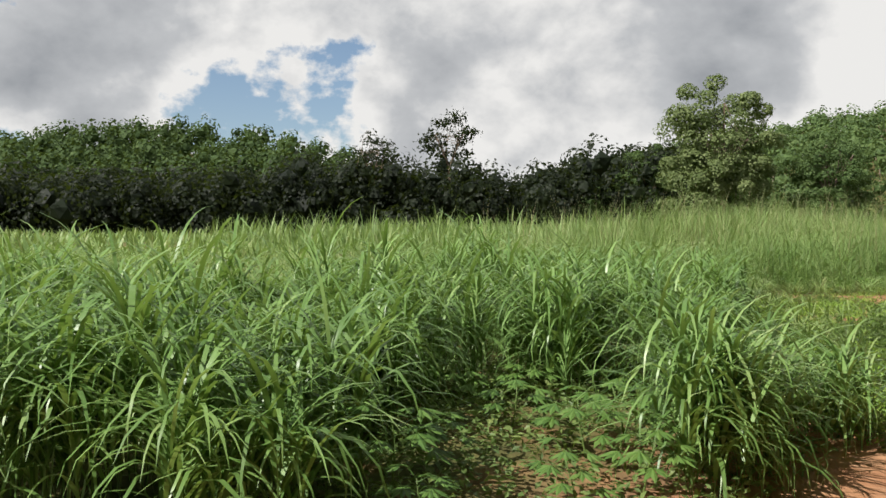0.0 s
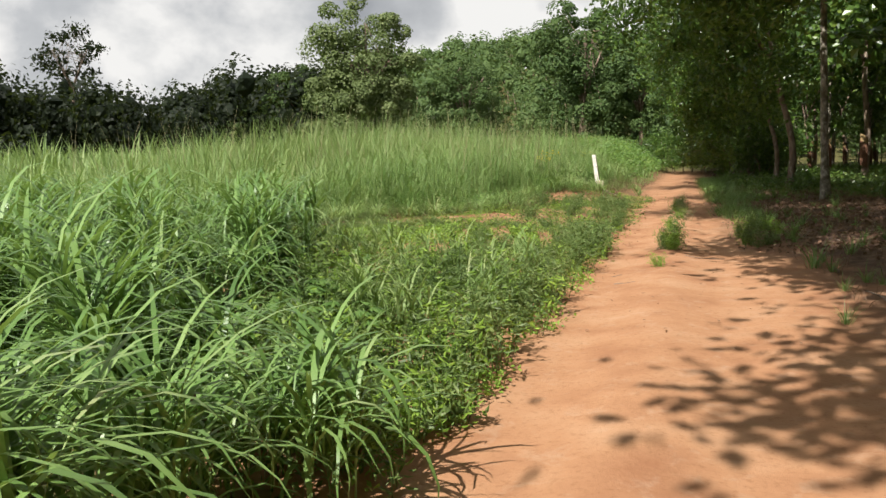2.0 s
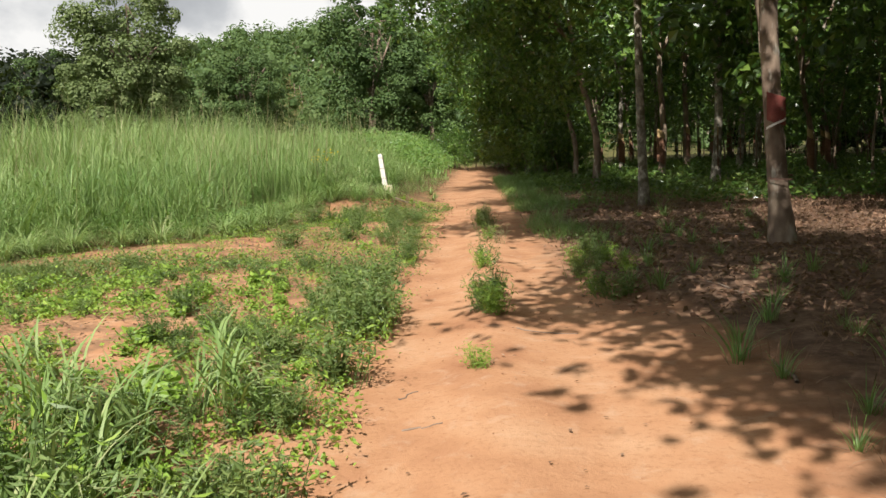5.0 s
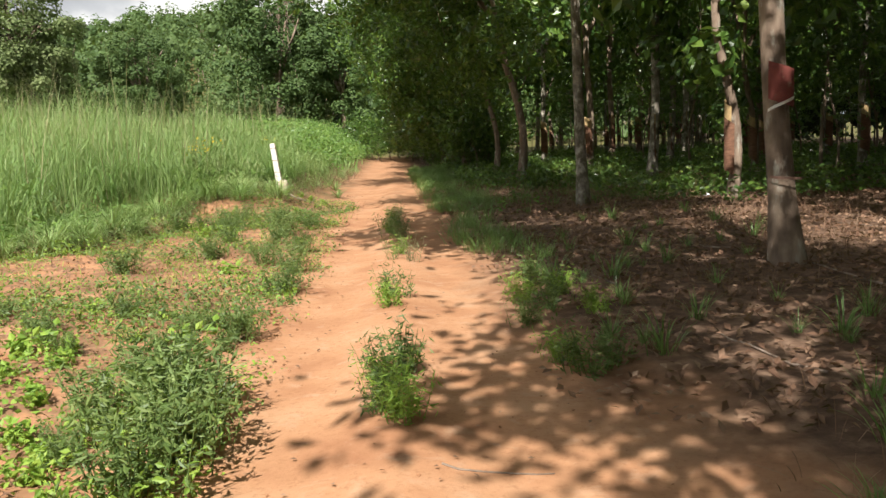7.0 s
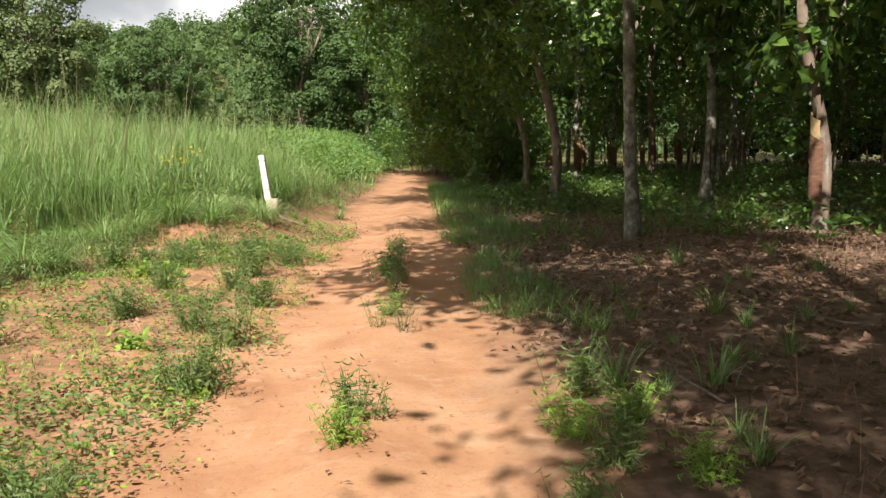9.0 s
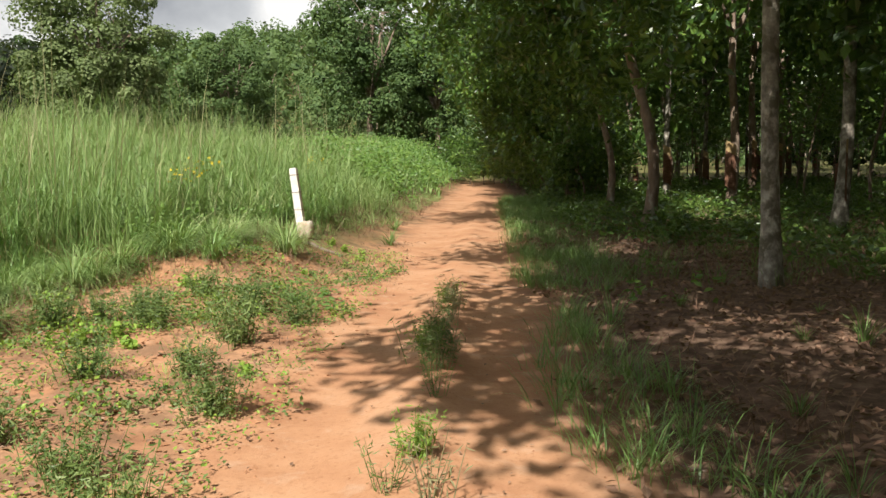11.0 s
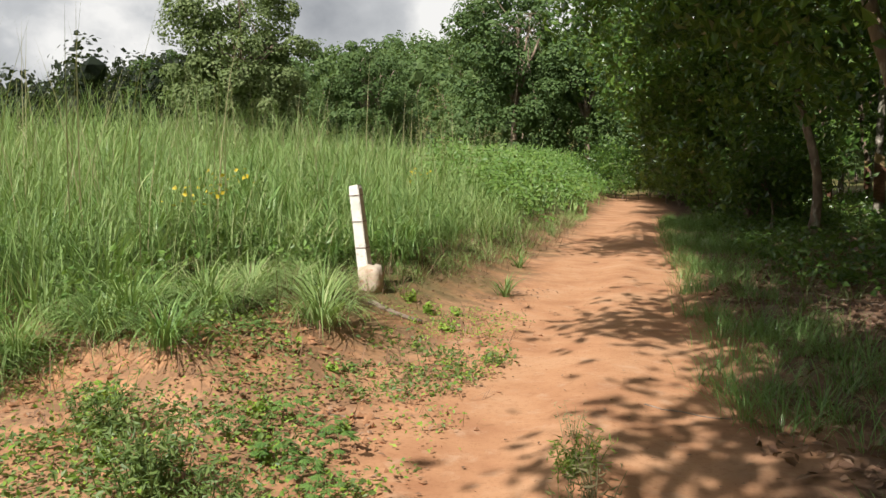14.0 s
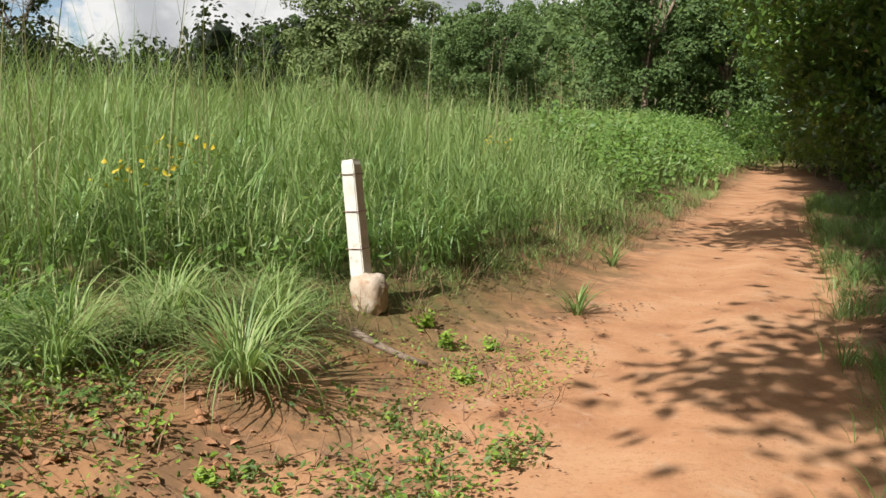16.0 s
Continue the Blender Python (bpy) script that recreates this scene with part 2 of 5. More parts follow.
LATEX = plain_material("dried_latex", [(0.3, (0.62, 0.58, 0.50)), (0.7, (0.78, 0.75, 0.68))], 20.0, 0.6, 0.2, 60.0, 0.003)
YELLOWCUT = plain_material("renewed_yellow_bark", [(0.3, (0.30, 0.20, 0.09)), (0.6, (0.44, 0.31, 0.15)), (0.8, (0.50, 0.38, 0.22))], 8.0, 0.85, 0.4, 30.0, 0.006)
CONCRETE = plain_material("weathered_concrete", [(0.25, (0.460, 0.432, 0.368)), (0.5, (0.589, 0.561, 0.497)), (0.8, (0.681, 0.653, 0.598))], 9.0, 0.9, 0.4, 70.0, 0.004, (14.0, 0.58, 0.75, (0.36, 0.31, 0.24)))
FOOTING = plain_material("soil_stained_concrete", [(0.25, (0.34, 0.24, 0.16)), (0.5, (0.46, 0.37, 0.28)), (0.8, (0.60, 0.53, 0.44))], 8.0, 0.95, 0.8, 30.0, 0.012, (12.0, 0.55, 0.7, (0.33, 0.17, 0.09)))
WIRE = plain_material("rusty_wire", [(0.3, (0.07, 0.04, 0.03)), (0.7, (0.18, 0.10, 0.07))], 30.0, 0.8, 0.3, 90.0, 0.001)
CLOD = plain_material("laterite_clod", [(0.3, (0.24, 0.115, 0.055)), (0.6, (0.36, 0.185, 0.095)), (0.8, (0.44, 0.25, 0.14))], 12.0, 0.95, 0.8, 40.0, 0.01)
STICK = plain_material("dead_wood", [(0.3, (0.13, 0.09, 0.065)), (0.6, (0.26, 0.20, 0.15)), (0.8, (0.38, 0.31, 0.25))], 15.0, 0.9, 0.6, 50.0, 0.004, None, (1, 1, 0.3))
PLASTIC = plain_material("white_plastic", [(0.3, (0.70, 0.71, 0.72)), (0.7, (0.82, 0.83, 0.84))], 6.0, 0.4, 0.1, 20.0, 0.002)
FLOWER = leaf_material("yellow_flower", [(0.0, (0.55, 0.38, 0.02)), (1.0, (0.75, 0.58, 0.05))], 0.5, 0.6, 0.3)


# ---- mesh helpers ----
rng = np.random.default_rng(7)


def mesh_object(name, verts, faces, material, smooth=False, parent=None):
    """One mesh from arrays: verts (n, 3), faces a list of (m, k) index arrays."""
    me = bpy.data.meshes.new(name)
    verts = np.asarray(verts, dtype=np.float32)
    faces = [np.asarray(f, dtype=np.int32) for f in faces if len(f)]
    me.vertices.add(len(verts))
    me.vertices.foreach_set("co", verts.ravel())
    loops = np.concatenate([f.ravel() for f in faces])
    sizes = np.concatenate([np.full(len(f), f.shape[1], dtype=np.int32) for f in faces])
    starts = np.concatenate([[0], np.cumsum(sizes)[:-1]]).astype(np.int32)
    me.loops.add(len(loops))
    me.loops.foreach_set("vertex_index", loops)
    me.polygons.add(len(sizes))
    me.polygons.foreach_set("loop_start", starts)
    me.polygons.foreach_set("loop_total", sizes)
    me.polygons.foreach_set("use_smooth", np.full(len(sizes), smooth))
    me.update(calc_edges=True)
    me.materials.append(material)
    ob = new(name, me)
    ob.parent = parent
    return ob


def part(name, bm, material, parent, label=""):
    me = bpy.data.meshes.new(name)
    bm.to_mesh(me)
    bm.free()
    me.materials.append(material)
    ob = new(name, me)
    ob.parent = parent
    return tagged(ob, label)


def ss(a, b, v):
    t = np.clip((v - a) / (b - a), 0, 1)
    return t * t * (3 - 2 * t)


def waves(x, y, scale, seed):
    """Smooth uneven relief between -1 and 1, made of crossing waves."""
    r = np.random.default_rng(seed)
    out = np.zeros_like(np.asarray(x, dtype=float))
    amp = 0.0
    for k in range(9):
        a, f, ph = r.uniform(0, 2 * math.pi), scale * 1.45 ** k * r.uniform(0.8, 1.2), r.uniform(0, 6.28)
        g = 0.75 ** k
        out = out + g * np.sin(f * (np.cos(a) * x + np.sin(a) * y) + ph + 1.3 * np.sin(f * 0.6 * (np.sin(a) * x - np.cos(a) * y) + 2 * ph))
        amp += g
    return out / amp * 1.8


def terrain(x, y):
    x, y = np.asarray(x, dtype=float), np.asarray(y, dtype=float)
    z = 0.16 * ss(-1.2, -3.5, x) + 0.27 * ss(26.5, 27.5, y + 0.5 * waves(x, y, 0.9, 5)) * ss(-1.9, -3.2, x)
    z = z + 0.07 * ss(0.9, 2.4, x)
    z = z + 0.045 * np.exp(-((x + 0.35) / 0.3) ** 2) - 0.03 * np.exp(-((x + 0.95) / 0.35) ** 2) - 0.02 * np.exp(-((x - 0.25) / 0.3) ** 2)
    rough = 0.04 + 0.96 * ss(0.9, 1.9, np.abs(x + 0.4 + 0.4 * ss(26, 30, y)) - 0.4 * ss(26, 30, y))
    z = z + rough * (0.014 * waves(x, y, 1.7, 1) + 0.03 * waves(x, y, 4.0, 2) * np.exp(-((x + 3) / 8) ** 2))
    away = np.hypot(np.minimum(x + 5, 0), np.maximum(y - 26, 0) * 0.8) * ss(-3, -6, x)
    z = z + 1.1 * ss(2, 60, away) + 0.45 * np.exp(-(((x + 13) / 7) ** 2 + ((y - 38) / 10) ** 2))
    z = z + 22.5 * np.exp(-(((x + 34) / 72) ** 2 + ((y - 212) / 70) ** 2) * 0.9) * ss(80, 130, y)
    z = z + 27 * np.exp(-(((x + 215) / 70) ** 2 + ((y - 150) / 95) ** 2))
    return z


def build_ground():
    def axis(lo, a, b, hi, fine, mid):
        near = np.arange(a, b + 1e-6, fine)
        left = [a]
        while left[-1] > lo:
            left.append(left[-1] - max(mid, 0.12 * (a - left[-1])))
        right = [b]
        while right[-1] < hi:
            right.append(right[-1] + max(mid, 0.12 * (right[-1] - b)))
        return np.array(sorted(set(np.round(np.concatenate([left, near, right]), 4))))
    xs, ys = axis(-3000, -9, 6, 3000, 0.17, 0.6), axis(-3000, 2, 38, 3000, 0.2, 0.7)
    X, Y = np.meshgrid(xs, ys)
    Z = terrain(X, Y)
    n, m = len(xs), len(ys)
    i = (np.arange(m - 1)[:, None] * n + np.arange(n - 1)[None, :]).ravel()
    ob = mesh_object("ground", np.stack([X.ravel(), Y.ravel(), Z.ravel()], 1), [np.stack([i, i + 1, i + n + 1, i + n], 1)], GROUND, True)
    tagged(ob, "orange laterite ground with litter and bare soil patches", "ground", kind="structure")


build_ground()


def blades(root, length, width, azimuth, lean, bend, levels=4, narrow=0.06):
    """Arching grass blades: each a tapering strip of levels segments with a pointed end."""
    n = len(root)
    t = np.linspace(0, 1, levels + 1)
    dirh = np.stack([np.cos(azimuth), np.sin(azimuth), np.zeros(n)], 1)
    side = np.stack([-np.sin(azimuth), np.cos(azimuth), np.zeros(n)], 1)
    p = root.copy()
    rows = []
    prof = 1.0 - narrow - (1 - 2 * narrow) * np.clip((t - 0.35) / 0.65, 0, 1) ** 1.6
    prof[0] = 0.55
    for k in range(levels + 1):
        if k < levels:
            w = (width * prof[k] * 0.5)[:, None]
            rows += [p - side * w, p + side * w]
        else:
            rows.append(p.copy())
        th = lean + bend * ((t[k] + 0.5 / levels) ** 1.15)
        p = p + (length / levels)[:, None] * (dirh * np.sin(th)[:, None] + np.array([0, 0, 1.0]) * np.cos(th)[:, None])
    V = np.stack(rows, 1).reshape(-1, 3)
    per = 2 * levels + 1
    base = np.arange(n)[:, None] * per
    quads = [base + np.array([[2 * k, 2 * k + 1, 2 * k + 3, 2 * k + 2]]) for k in range(levels - 1)]
    tri = base + np.array([[2 * levels - 2, 2 * levels - 1, 2 * levels]])
    return V, [np.concatenate(quads) if quads else np.zeros((0, 4), int), tri]


def join_arrays(chunks):
    V, Q, T, off = [], [], [], 0
    for v, fs in chunks:
        V.append(v)
        for f in fs:
            (Q if f.shape[1] == 4 else T).append(f + off)
        off += len(v)
    return np.concatenate(V), [np.concatenate(k) for k in (Q, T) if k]


def leaves(at, size, r, droop=0.4, aspect=0.45, fold=0.12, normal=None, spread=1.0):
    """Pointed leaves, each of two triangles folded along its rib."""
    n = len(at)
    a = r.uniform(0, 2 * math.pi, n)
    tilt = r.normal(-droop, 0.5, n)
    d = np.stack([np.cos(a) * np.cos(tilt), np.sin(a) * np.cos(tilt), np.sin(tilt)], 1)
    if normal is not None:
        rand = r.normal(size=(n, 3)) * spread
        nn = normal + rand * 0.45
        nn /= np.linalg.norm(nn, axis=1)[:, None] + 1e-9
        d = d - nn * np.sum(d * nn, 1)[:, None]
        d /= np.linalg.norm(d, axis=1)[:, None] + 1e-9
        s = np.cross(nn, d)
    else:
        s = np.cross(d, np.stack([np.zeros(n), np.zeros(n), np.ones(n)], 1) + r.normal(size=(n, 3)) * 0.55)
        s /= np.linalg.norm(s, axis=1)[:, None] + 1e-9
        nn = np.cross(d, s)
    L = (size * r.uniform(0.65, 1.25, n))[:, None]
    base = at - d * L * 0.5
    mid = at + nn * L * fold
    V = np.stack([base, mid + s * L * aspect * 0.5 - d * L * 0.05, base + d * L, mid - s * L * aspect * 0.5 - d * L * 0.05], 1).reshape(-1, 3)
    i = np.arange(n)[:, None] * 4
    return V, [np.concatenate([i + np.array([[0, 1, 2]]), i + np.array([[0, 2, 3]])])]


def tube(points, radii, sides=8, cap=True, lump=0.0, r=None):
    """A round limb along points; returns verts and faces."""
    points = np.asarray(points, dtype=float)
    k = len(points)
    tan = np.gradient(points, axis=0)
    tan /= np.linalg.norm(tan, axis=1)[:, None] + 1e-9
    ref = np.array([0.31, 0.95, 0.05])
    u = np.cross(tan, ref)
    u /= np.linalg.norm(u, axis=1)[:, None] + 1e-9
    v = np.cross(tan, u)
    a = np.linspace(0, 2 * math.pi, sides, endpoint=False)
    rad = np.repeat(np.asarray(radii, dtype=float)[:, None], sides, 1)
    if lump and r is not None:
        rad = rad * (1 + lump * r.normal(size=rad.shape))
    ring = points[:, None, :] + rad[:, :, None] * (np.cos(a)[None, :, None] * u[:, None, :] + np.sin(a)[None, :, None] * v[:, None, :])
    V = ring.reshape(-1, 3)
    i = np.arange(sides)
    j = (i + 1) % sides
    F = np.concatenate([np.stack([q * sides + i, q * sides + j, (q + 1) * sides + j, (q + 1) * sides + i], 1) for q in range(k - 1)])
    out = [F]
    if cap:
        V = np.concatenate([V, points[-1:]])
        out.append(np.stack([(k - 1) * sides + i, (k - 1) * sides + j, np.full(sides, k * sides)], 1))
    return V, out


def empty(name, at=(0, 0, 0)):
    ob = new(name)
    ob.location = at
    ob.empty_display_size = 0.2
    return ob


# ---- trees ----
def grow_tree(name, seed, height, fork, radius, lean, crown_c, crown_r, n_clusters, n_leaves, leaf, bark, leaf_mat, limbs=3, low=0, sides=9, spread=0.45, droop=0.5, floor=3.4, lumpy=False, low_x=None, low_z=1.2):
    """A tapered, bowed trunk that forks into limbs and twigs, and a crown of many single leaves in uneven clumps. Stands at the origin."""
    r = np.random.default_rng(seed)
    root = empty(name)
    k = 9
    t = np.linspace(0, 1, k)
    bow = r.normal(0, 0.10, 2)
    trunk_top = np.array([lean[0] * fork, lean[1] * fork, fork])
    pts = np.stack([lean[0] * fork * t + bow[0] * np.sin(t * 5), lean[1] * fork * t + bow[1] * np.sin(t * 4), fork * t - 0.08 * (1 - t)], 1)
    rad = radius * (1.0 - 0.28 * t) * (1 + 0.45 * np.exp(-t * 14))
    mesh_object("trunk", *tube(pts, rad, sides + 3, True, 0.03, r), bark, True, root)
    trunk_top = pts[-1]
    crown_c, crown_r = np.asarray(crown_c, float), np.asarray(crown_r, float)
    cl = r.normal(size=(n_clusters, 3))
    cl /= np.linalg.norm(cl, axis=1)[:, None]
    cl = crown_c + cl * crown_r * (r.uniform(0.15, 1.0, n_clusters) ** 0.45)[:, None]
    cl[:, 2] = np.maximum(cl[:, 2], floor + r.uniform(0, 0.8, n_clusters))
    if low:
        cl[:low, 2] = r.uniform(low_z, crown_c[2], low)
        if low_x is not None:
            cl[:low, 0] = r.uniform(low_x, low_x + 2.6, low)
    ends = []
    per = max(1, n_clusters // (limbs * 6))
    for b in range(limbs):
        a = 2 * math.pi * (b + r.uniform(-0.25, 0.25)) / limbs
        goal = crown_c + crown_r * np.array([0.55 * math.cos(a), 0.55 * math.sin(a), r.uniform(0.0, 0.6)])
        s = np.linspace(0, 1, 6)[:, None]
        mid = (trunk_top + goal) / 2 + r.normal(0, 0.3, 3) * np.array([1, 1, 0.4])
        path = (1 - s) ** 2 * trunk_top + 2 * s * (1 - s) * mid + s ** 2 * goal
        path[0] -= np.array([0, 0, radius * 0.8])
        mesh_object("limb", *tube(path, radius * np.linspace(0.62, 0.16, 6), max(5, sides - 2)), bark, True, root)
        ends.append(path)
    twig = []
    for c in cl[::per]:
        src = ends[r.integers(len(ends))]
        o = src[r.integers(2, 6)]
        m2 = (o + c) / 2 + np.array([0, 0, 0.25]) + r.normal(0, 0.15, 3)
        twig.append(tube(np.stack([o, m2, c]), [radius * 0.17, radius * 0.10, radius * 0.04], 4, False))
    tagged(mesh_object("branchwork", *join_arrays(twig), bark, True, root), kind="stuff")
    idx = r.integers(0, n_clusters, n_leaves)
    size_c = r.uniform(0.6, 1.3, n_clusters)
    at = cl[idx] + r.normal(size=(n_leaves, 3)) * spread * size_c[idx][:, None] * np.array([1, 1, 0.7])
    if lumpy:
        shell = r.normal(size=(n_leaves, 3)) + np.array([0, 0, 0.25])
        shell /= np.linalg.norm(shell, axis=1)[:, None]
        at = cl[idx] + shell * (spread * 1.5 * size_c[idx] * r.uniform(0.7, 1.05, n_leaves))[:, None] * np.array([1, 1, 0.75])
    at[:, 2] = np.maximum(at[:, 2], min(0.4, 0.15 * floor))
    out = (at - cl[idx]) / (np.linalg.norm(at - cl[idx], axis=1)[:, None] + 1e-6) + np.array([0, 0, 0.35])
    mesh_object("crown", *leaves(at, np.full(n_leaves, leaf), r, droop, 0.7 if lumpy else 0.52, 0.12, out if lumpy else None, 0.7), leaf_mat, False, root)
    return root


def place(ob, x, y, turn=0.0, scale=1.0, dz=0.0):
    return copy_thing(ob, Matrix.Translation((x, y, float(terrain(x, y)) + dz)) @ Matrix.Rotation(radians(turn), 4, "Z") @ Matrix.Scale(scale, 4))


def put(ob, x, y, turn=0.0, scale=1.0, dz=0.0):
    ob.matrix_basis = Matrix.Translation((x, y, float(terrain(x, y)) + dz)) @ Matrix.Rotation(radians(turn), 4, "Z") @ Matrix.Scale(scale, 4)
    return ob


def band(parent, radius, z0, z1, material, name, label, slant=0.0, cover=2 * math.pi, start=0.0, offset=(0, 0)):
    """A sleeve of painted or cut bark round part of a trunk, a few millimetres proud of it."""
    bm = bmesh.new()
    n = 14
    rows = []
    for z in (z0, (z0 + z1) / 2, z1):
        row = []
        for i in range(n + 1):
            a = start + cover * i / n
            zz = z + slant * (i / n - 0.5)
            row.append(bm.verts.new((offset[0] + radius * math.cos(a), offset[1] + radius * math.sin(a), zz)))
        rows.append(row)
    for k in range(2):
        for i in range(n):
            bm.faces.new((rows[k][i], rows[k][i + 1], rows[k + 1][i + 1], rows[k + 1][i])).smooth = True
    return part(name, bm, material, parent, label)


DEEP = []


def plantation():
    # the row beside the track, leaning out over it
    label = "rubber tree with mottled bark at the plantation edge"
    a = tagged(grow_tree("rubber_tree", 11, 12, 5.6, 0.135, (-0.05, 0.02), (-3.2, -1.4, 7.2), (3.1, 5.0, 2.8), 84, 13000, 0.23, BARK, RUBBER, 3, 0, spread=0.46, floor=4.6), "thick rubber tree with a red painted band", "tree", "rubber trees")
    band(a, 0.140, 1.60, 1.97, RED, "painted_band", "faded red paint band", -0.1, 2.0, 3.3, (-0.08, 0.05))
    band(a, 0.144, 1.575, 1.605, LATEX, "latex_line", "white line of dried latex", 0.12, 2.0, 3.3, (-0.08, 0.05))
    band(a, 0.158, 0.86, 0.885, WIRE, "wire", "thin wire round the trunk", -0.06, 6.28, 0, (-0.03, 0.02))
    b = tagged(grow_tree("rubber_tree", 12, 12, 6.4, 0.105, (-0.02, 0.0), (-2.4, -2.6, 7.3), (3.2, 5.9, 2.9), 100, 16000, 0.24, PALEBARK, RUBBER, 3, 0, spread=0.46, floor=4.6), "slender rubber tree with pale mottled bark", "tree", "rubber trees")
    c = tagged(grow_tree("rubber_tree", 13, 12, 4.5, 0.122, (-0.06, 0.03), (-2.9, 0.0, 6.9), (3.4, 4.6, 3.2), 110, 17000, 0.23, BARK, RUBBER, 3, 22, spread=0.42, floor=5.0, low_x=-2.1, low_z=2.9), "crooked rubber tree forking low over the track", "tree", "rubber trees")
    d = tagged(grow_tree("rubber_tree", 15, 12, 3.6, 0.12, (-0.06, 0.03), (-1.9, 0.3, 5.9), (3.1, 3.9, 4.6), 170, 15000, 0.24, BARK, RUBBER, 3, 44, spread=0.38, floor=3.8, low_x=-3.2, low_z=2.0), label, "tree", "rubber trees")
    put(a, 3.66, 19.2)
    put(b, 3.35, 27.0)
    put(c, 3.2, 34.2)
    put(d, 2.9, 47.6)
    # trees before y 15 stay unseen; their shifts set where shade crosses the track
    for k, (y, src) in enumerate([(-17.8, b), (-10.5, b), (-3.2, b), (4.3, b), (12.3, b), (41.0, c), (53.0, d), (58.5, d), (64.0, d), (70.0, d), (76.0, d), (81.0, d)]):
        tagged(place(src, 3.3 + 0.25 * math.sin(3.1 * k) - (0.45 if y > 44 else 0) + (0.6 if y < 8 else -0.1 if y < 15 else 0), y, 0, 0.95 + 0.1 * math.sin(k)), label)
    # the rows behind it
    inner = []
    for q in range(4):
        inner.append(tagged(grow_tree("rubber_tree", 30 + q, 13, 3.8 + 0.5 * q, 0.11 + 0.012 * q, (0.03 * (q - 1.5), 0.02), (0, 0, 8.2), (2.6, 3.9, 3.6), 84, 3700, 0.32, (BARK, PALEBARK)[q % 2], RUBBER, 3, 10, 7, 0.6, floor=4.2, lumpy=True), "rubber tree standing in the shade of the plantation", "tree", "rubber trees"))
    for q in range(4):
        band(inner[q], 0.148 + 0.012 * q, 0.55, 1.55, TAPPED, "tapped_panel", "dark tapped bark", -0.25, 3.0, 2.0 + q)
        band(inner[q], 0.142 + 0.012 * q, 1.57, 1.86, YELLOWCUT, "bark_panel", "yellow bark above the cut", -0.2, 2.6, 2.0 + q)
    # the rearmost rows are unseen, added to keep sun off the plantation floor
    spots = [(6.7 + 3.15 * i, 12.4 + 7.3 * j) for i in range(6) for j in range(-6, 10)]
    r = np.random.default_rng(4)
    for k, (x, y) in enumerate(spots):
        jx, jy = r.normal(0, 0.18), r.normal(0, 0.35)
        turn, sc = r.uniform(-40, 40), r.uniform(0.9, 1.12)
        if k < 4:
            put(inner[k], x + jx, y + jy, turn, sc)
        else:
            place(inner[(k * 7 + k // 16) % 4], x + jx, y + jy, turn, sc)
    # small trees between the rows, which close the view
    r = np.random.default_rng(14)
    thin = tagged(grow_tree("sapling", 60, 5, 2.6, 0.035, (0.05, 0.02), (0, 0, 3.0), (0.9, 0.9, 1.6), 30, 620, 0.17, BARK, RUBBER, 2, 8, 5, 0.4, floor=2.0), "thin leafy sapling under the rubber trees", "tree", "saplings")
    put(thin, 9.0, 41.5)
    for k in range(110):
        x, y = r.uniform(10, 33), r.uniform(18, 82)
        place(thin, x, y, r.uniform(0, 360), r.uniform(0.7, 1.5))
    # the plantation goes on beyond these rows: crowns added to block the bright horizon
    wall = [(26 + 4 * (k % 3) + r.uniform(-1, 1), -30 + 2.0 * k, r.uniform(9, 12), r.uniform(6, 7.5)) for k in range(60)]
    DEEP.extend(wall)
    # leafy undergrowth that closes the edge further along
    bush = tagged(grow_tree("understory_bush", 61, 3, 0.7, 0.03, (0.0, 0.0), (0, 0, 1.3), (1.1, 1.2, 1.2), 60, 1500, 0.17, BARK, RUBBER, 3, 10, 5, 0.3, floor=0.6), "dark leafy bush at the edge of the plantation", "bush", "undergrowth")
    put(bush, 2.9, 46.0)
    for k in range(26):
        place(bush, r.uniform(2.2, 4.6), 44 + 1.4 * k, r.uniform(0, 360), r.uniform(0.7, 1.35))
    for k in range(9):
        place(bush, 2.0 - 0.14 * k + r.uniform(-0.3, 0.5), 51.0 + 1.7 * k, r.uniform(0, 360), r.uniform(0.9, 1.5))
    for k in range(9):
        place(bush, -3.0 + 0.75 * k, 74 + 3.5 * math.sin(2.2 * k), 40 * k, 1.3)
        place(bush, -2.6 + 0.7 * k, 69.5 + 3.0 * math.sin(1.7 * k + 0.6), 70 * k, 0.8 + 0.2 * math.sin(3 * k))


plantation()


def core_ball():
    bm = bmesh.new()
    bmesh.ops.create_icosphere(bm, subdivisions=1, radius=1)
    v = np.array([tuple(q.co) for q in bm.verts])
    f = np.array([[q.index for q in p.verts] for p in bm.faces])
    bm.free()
    return v, f


CORE, CORE_FACES = core_ball()


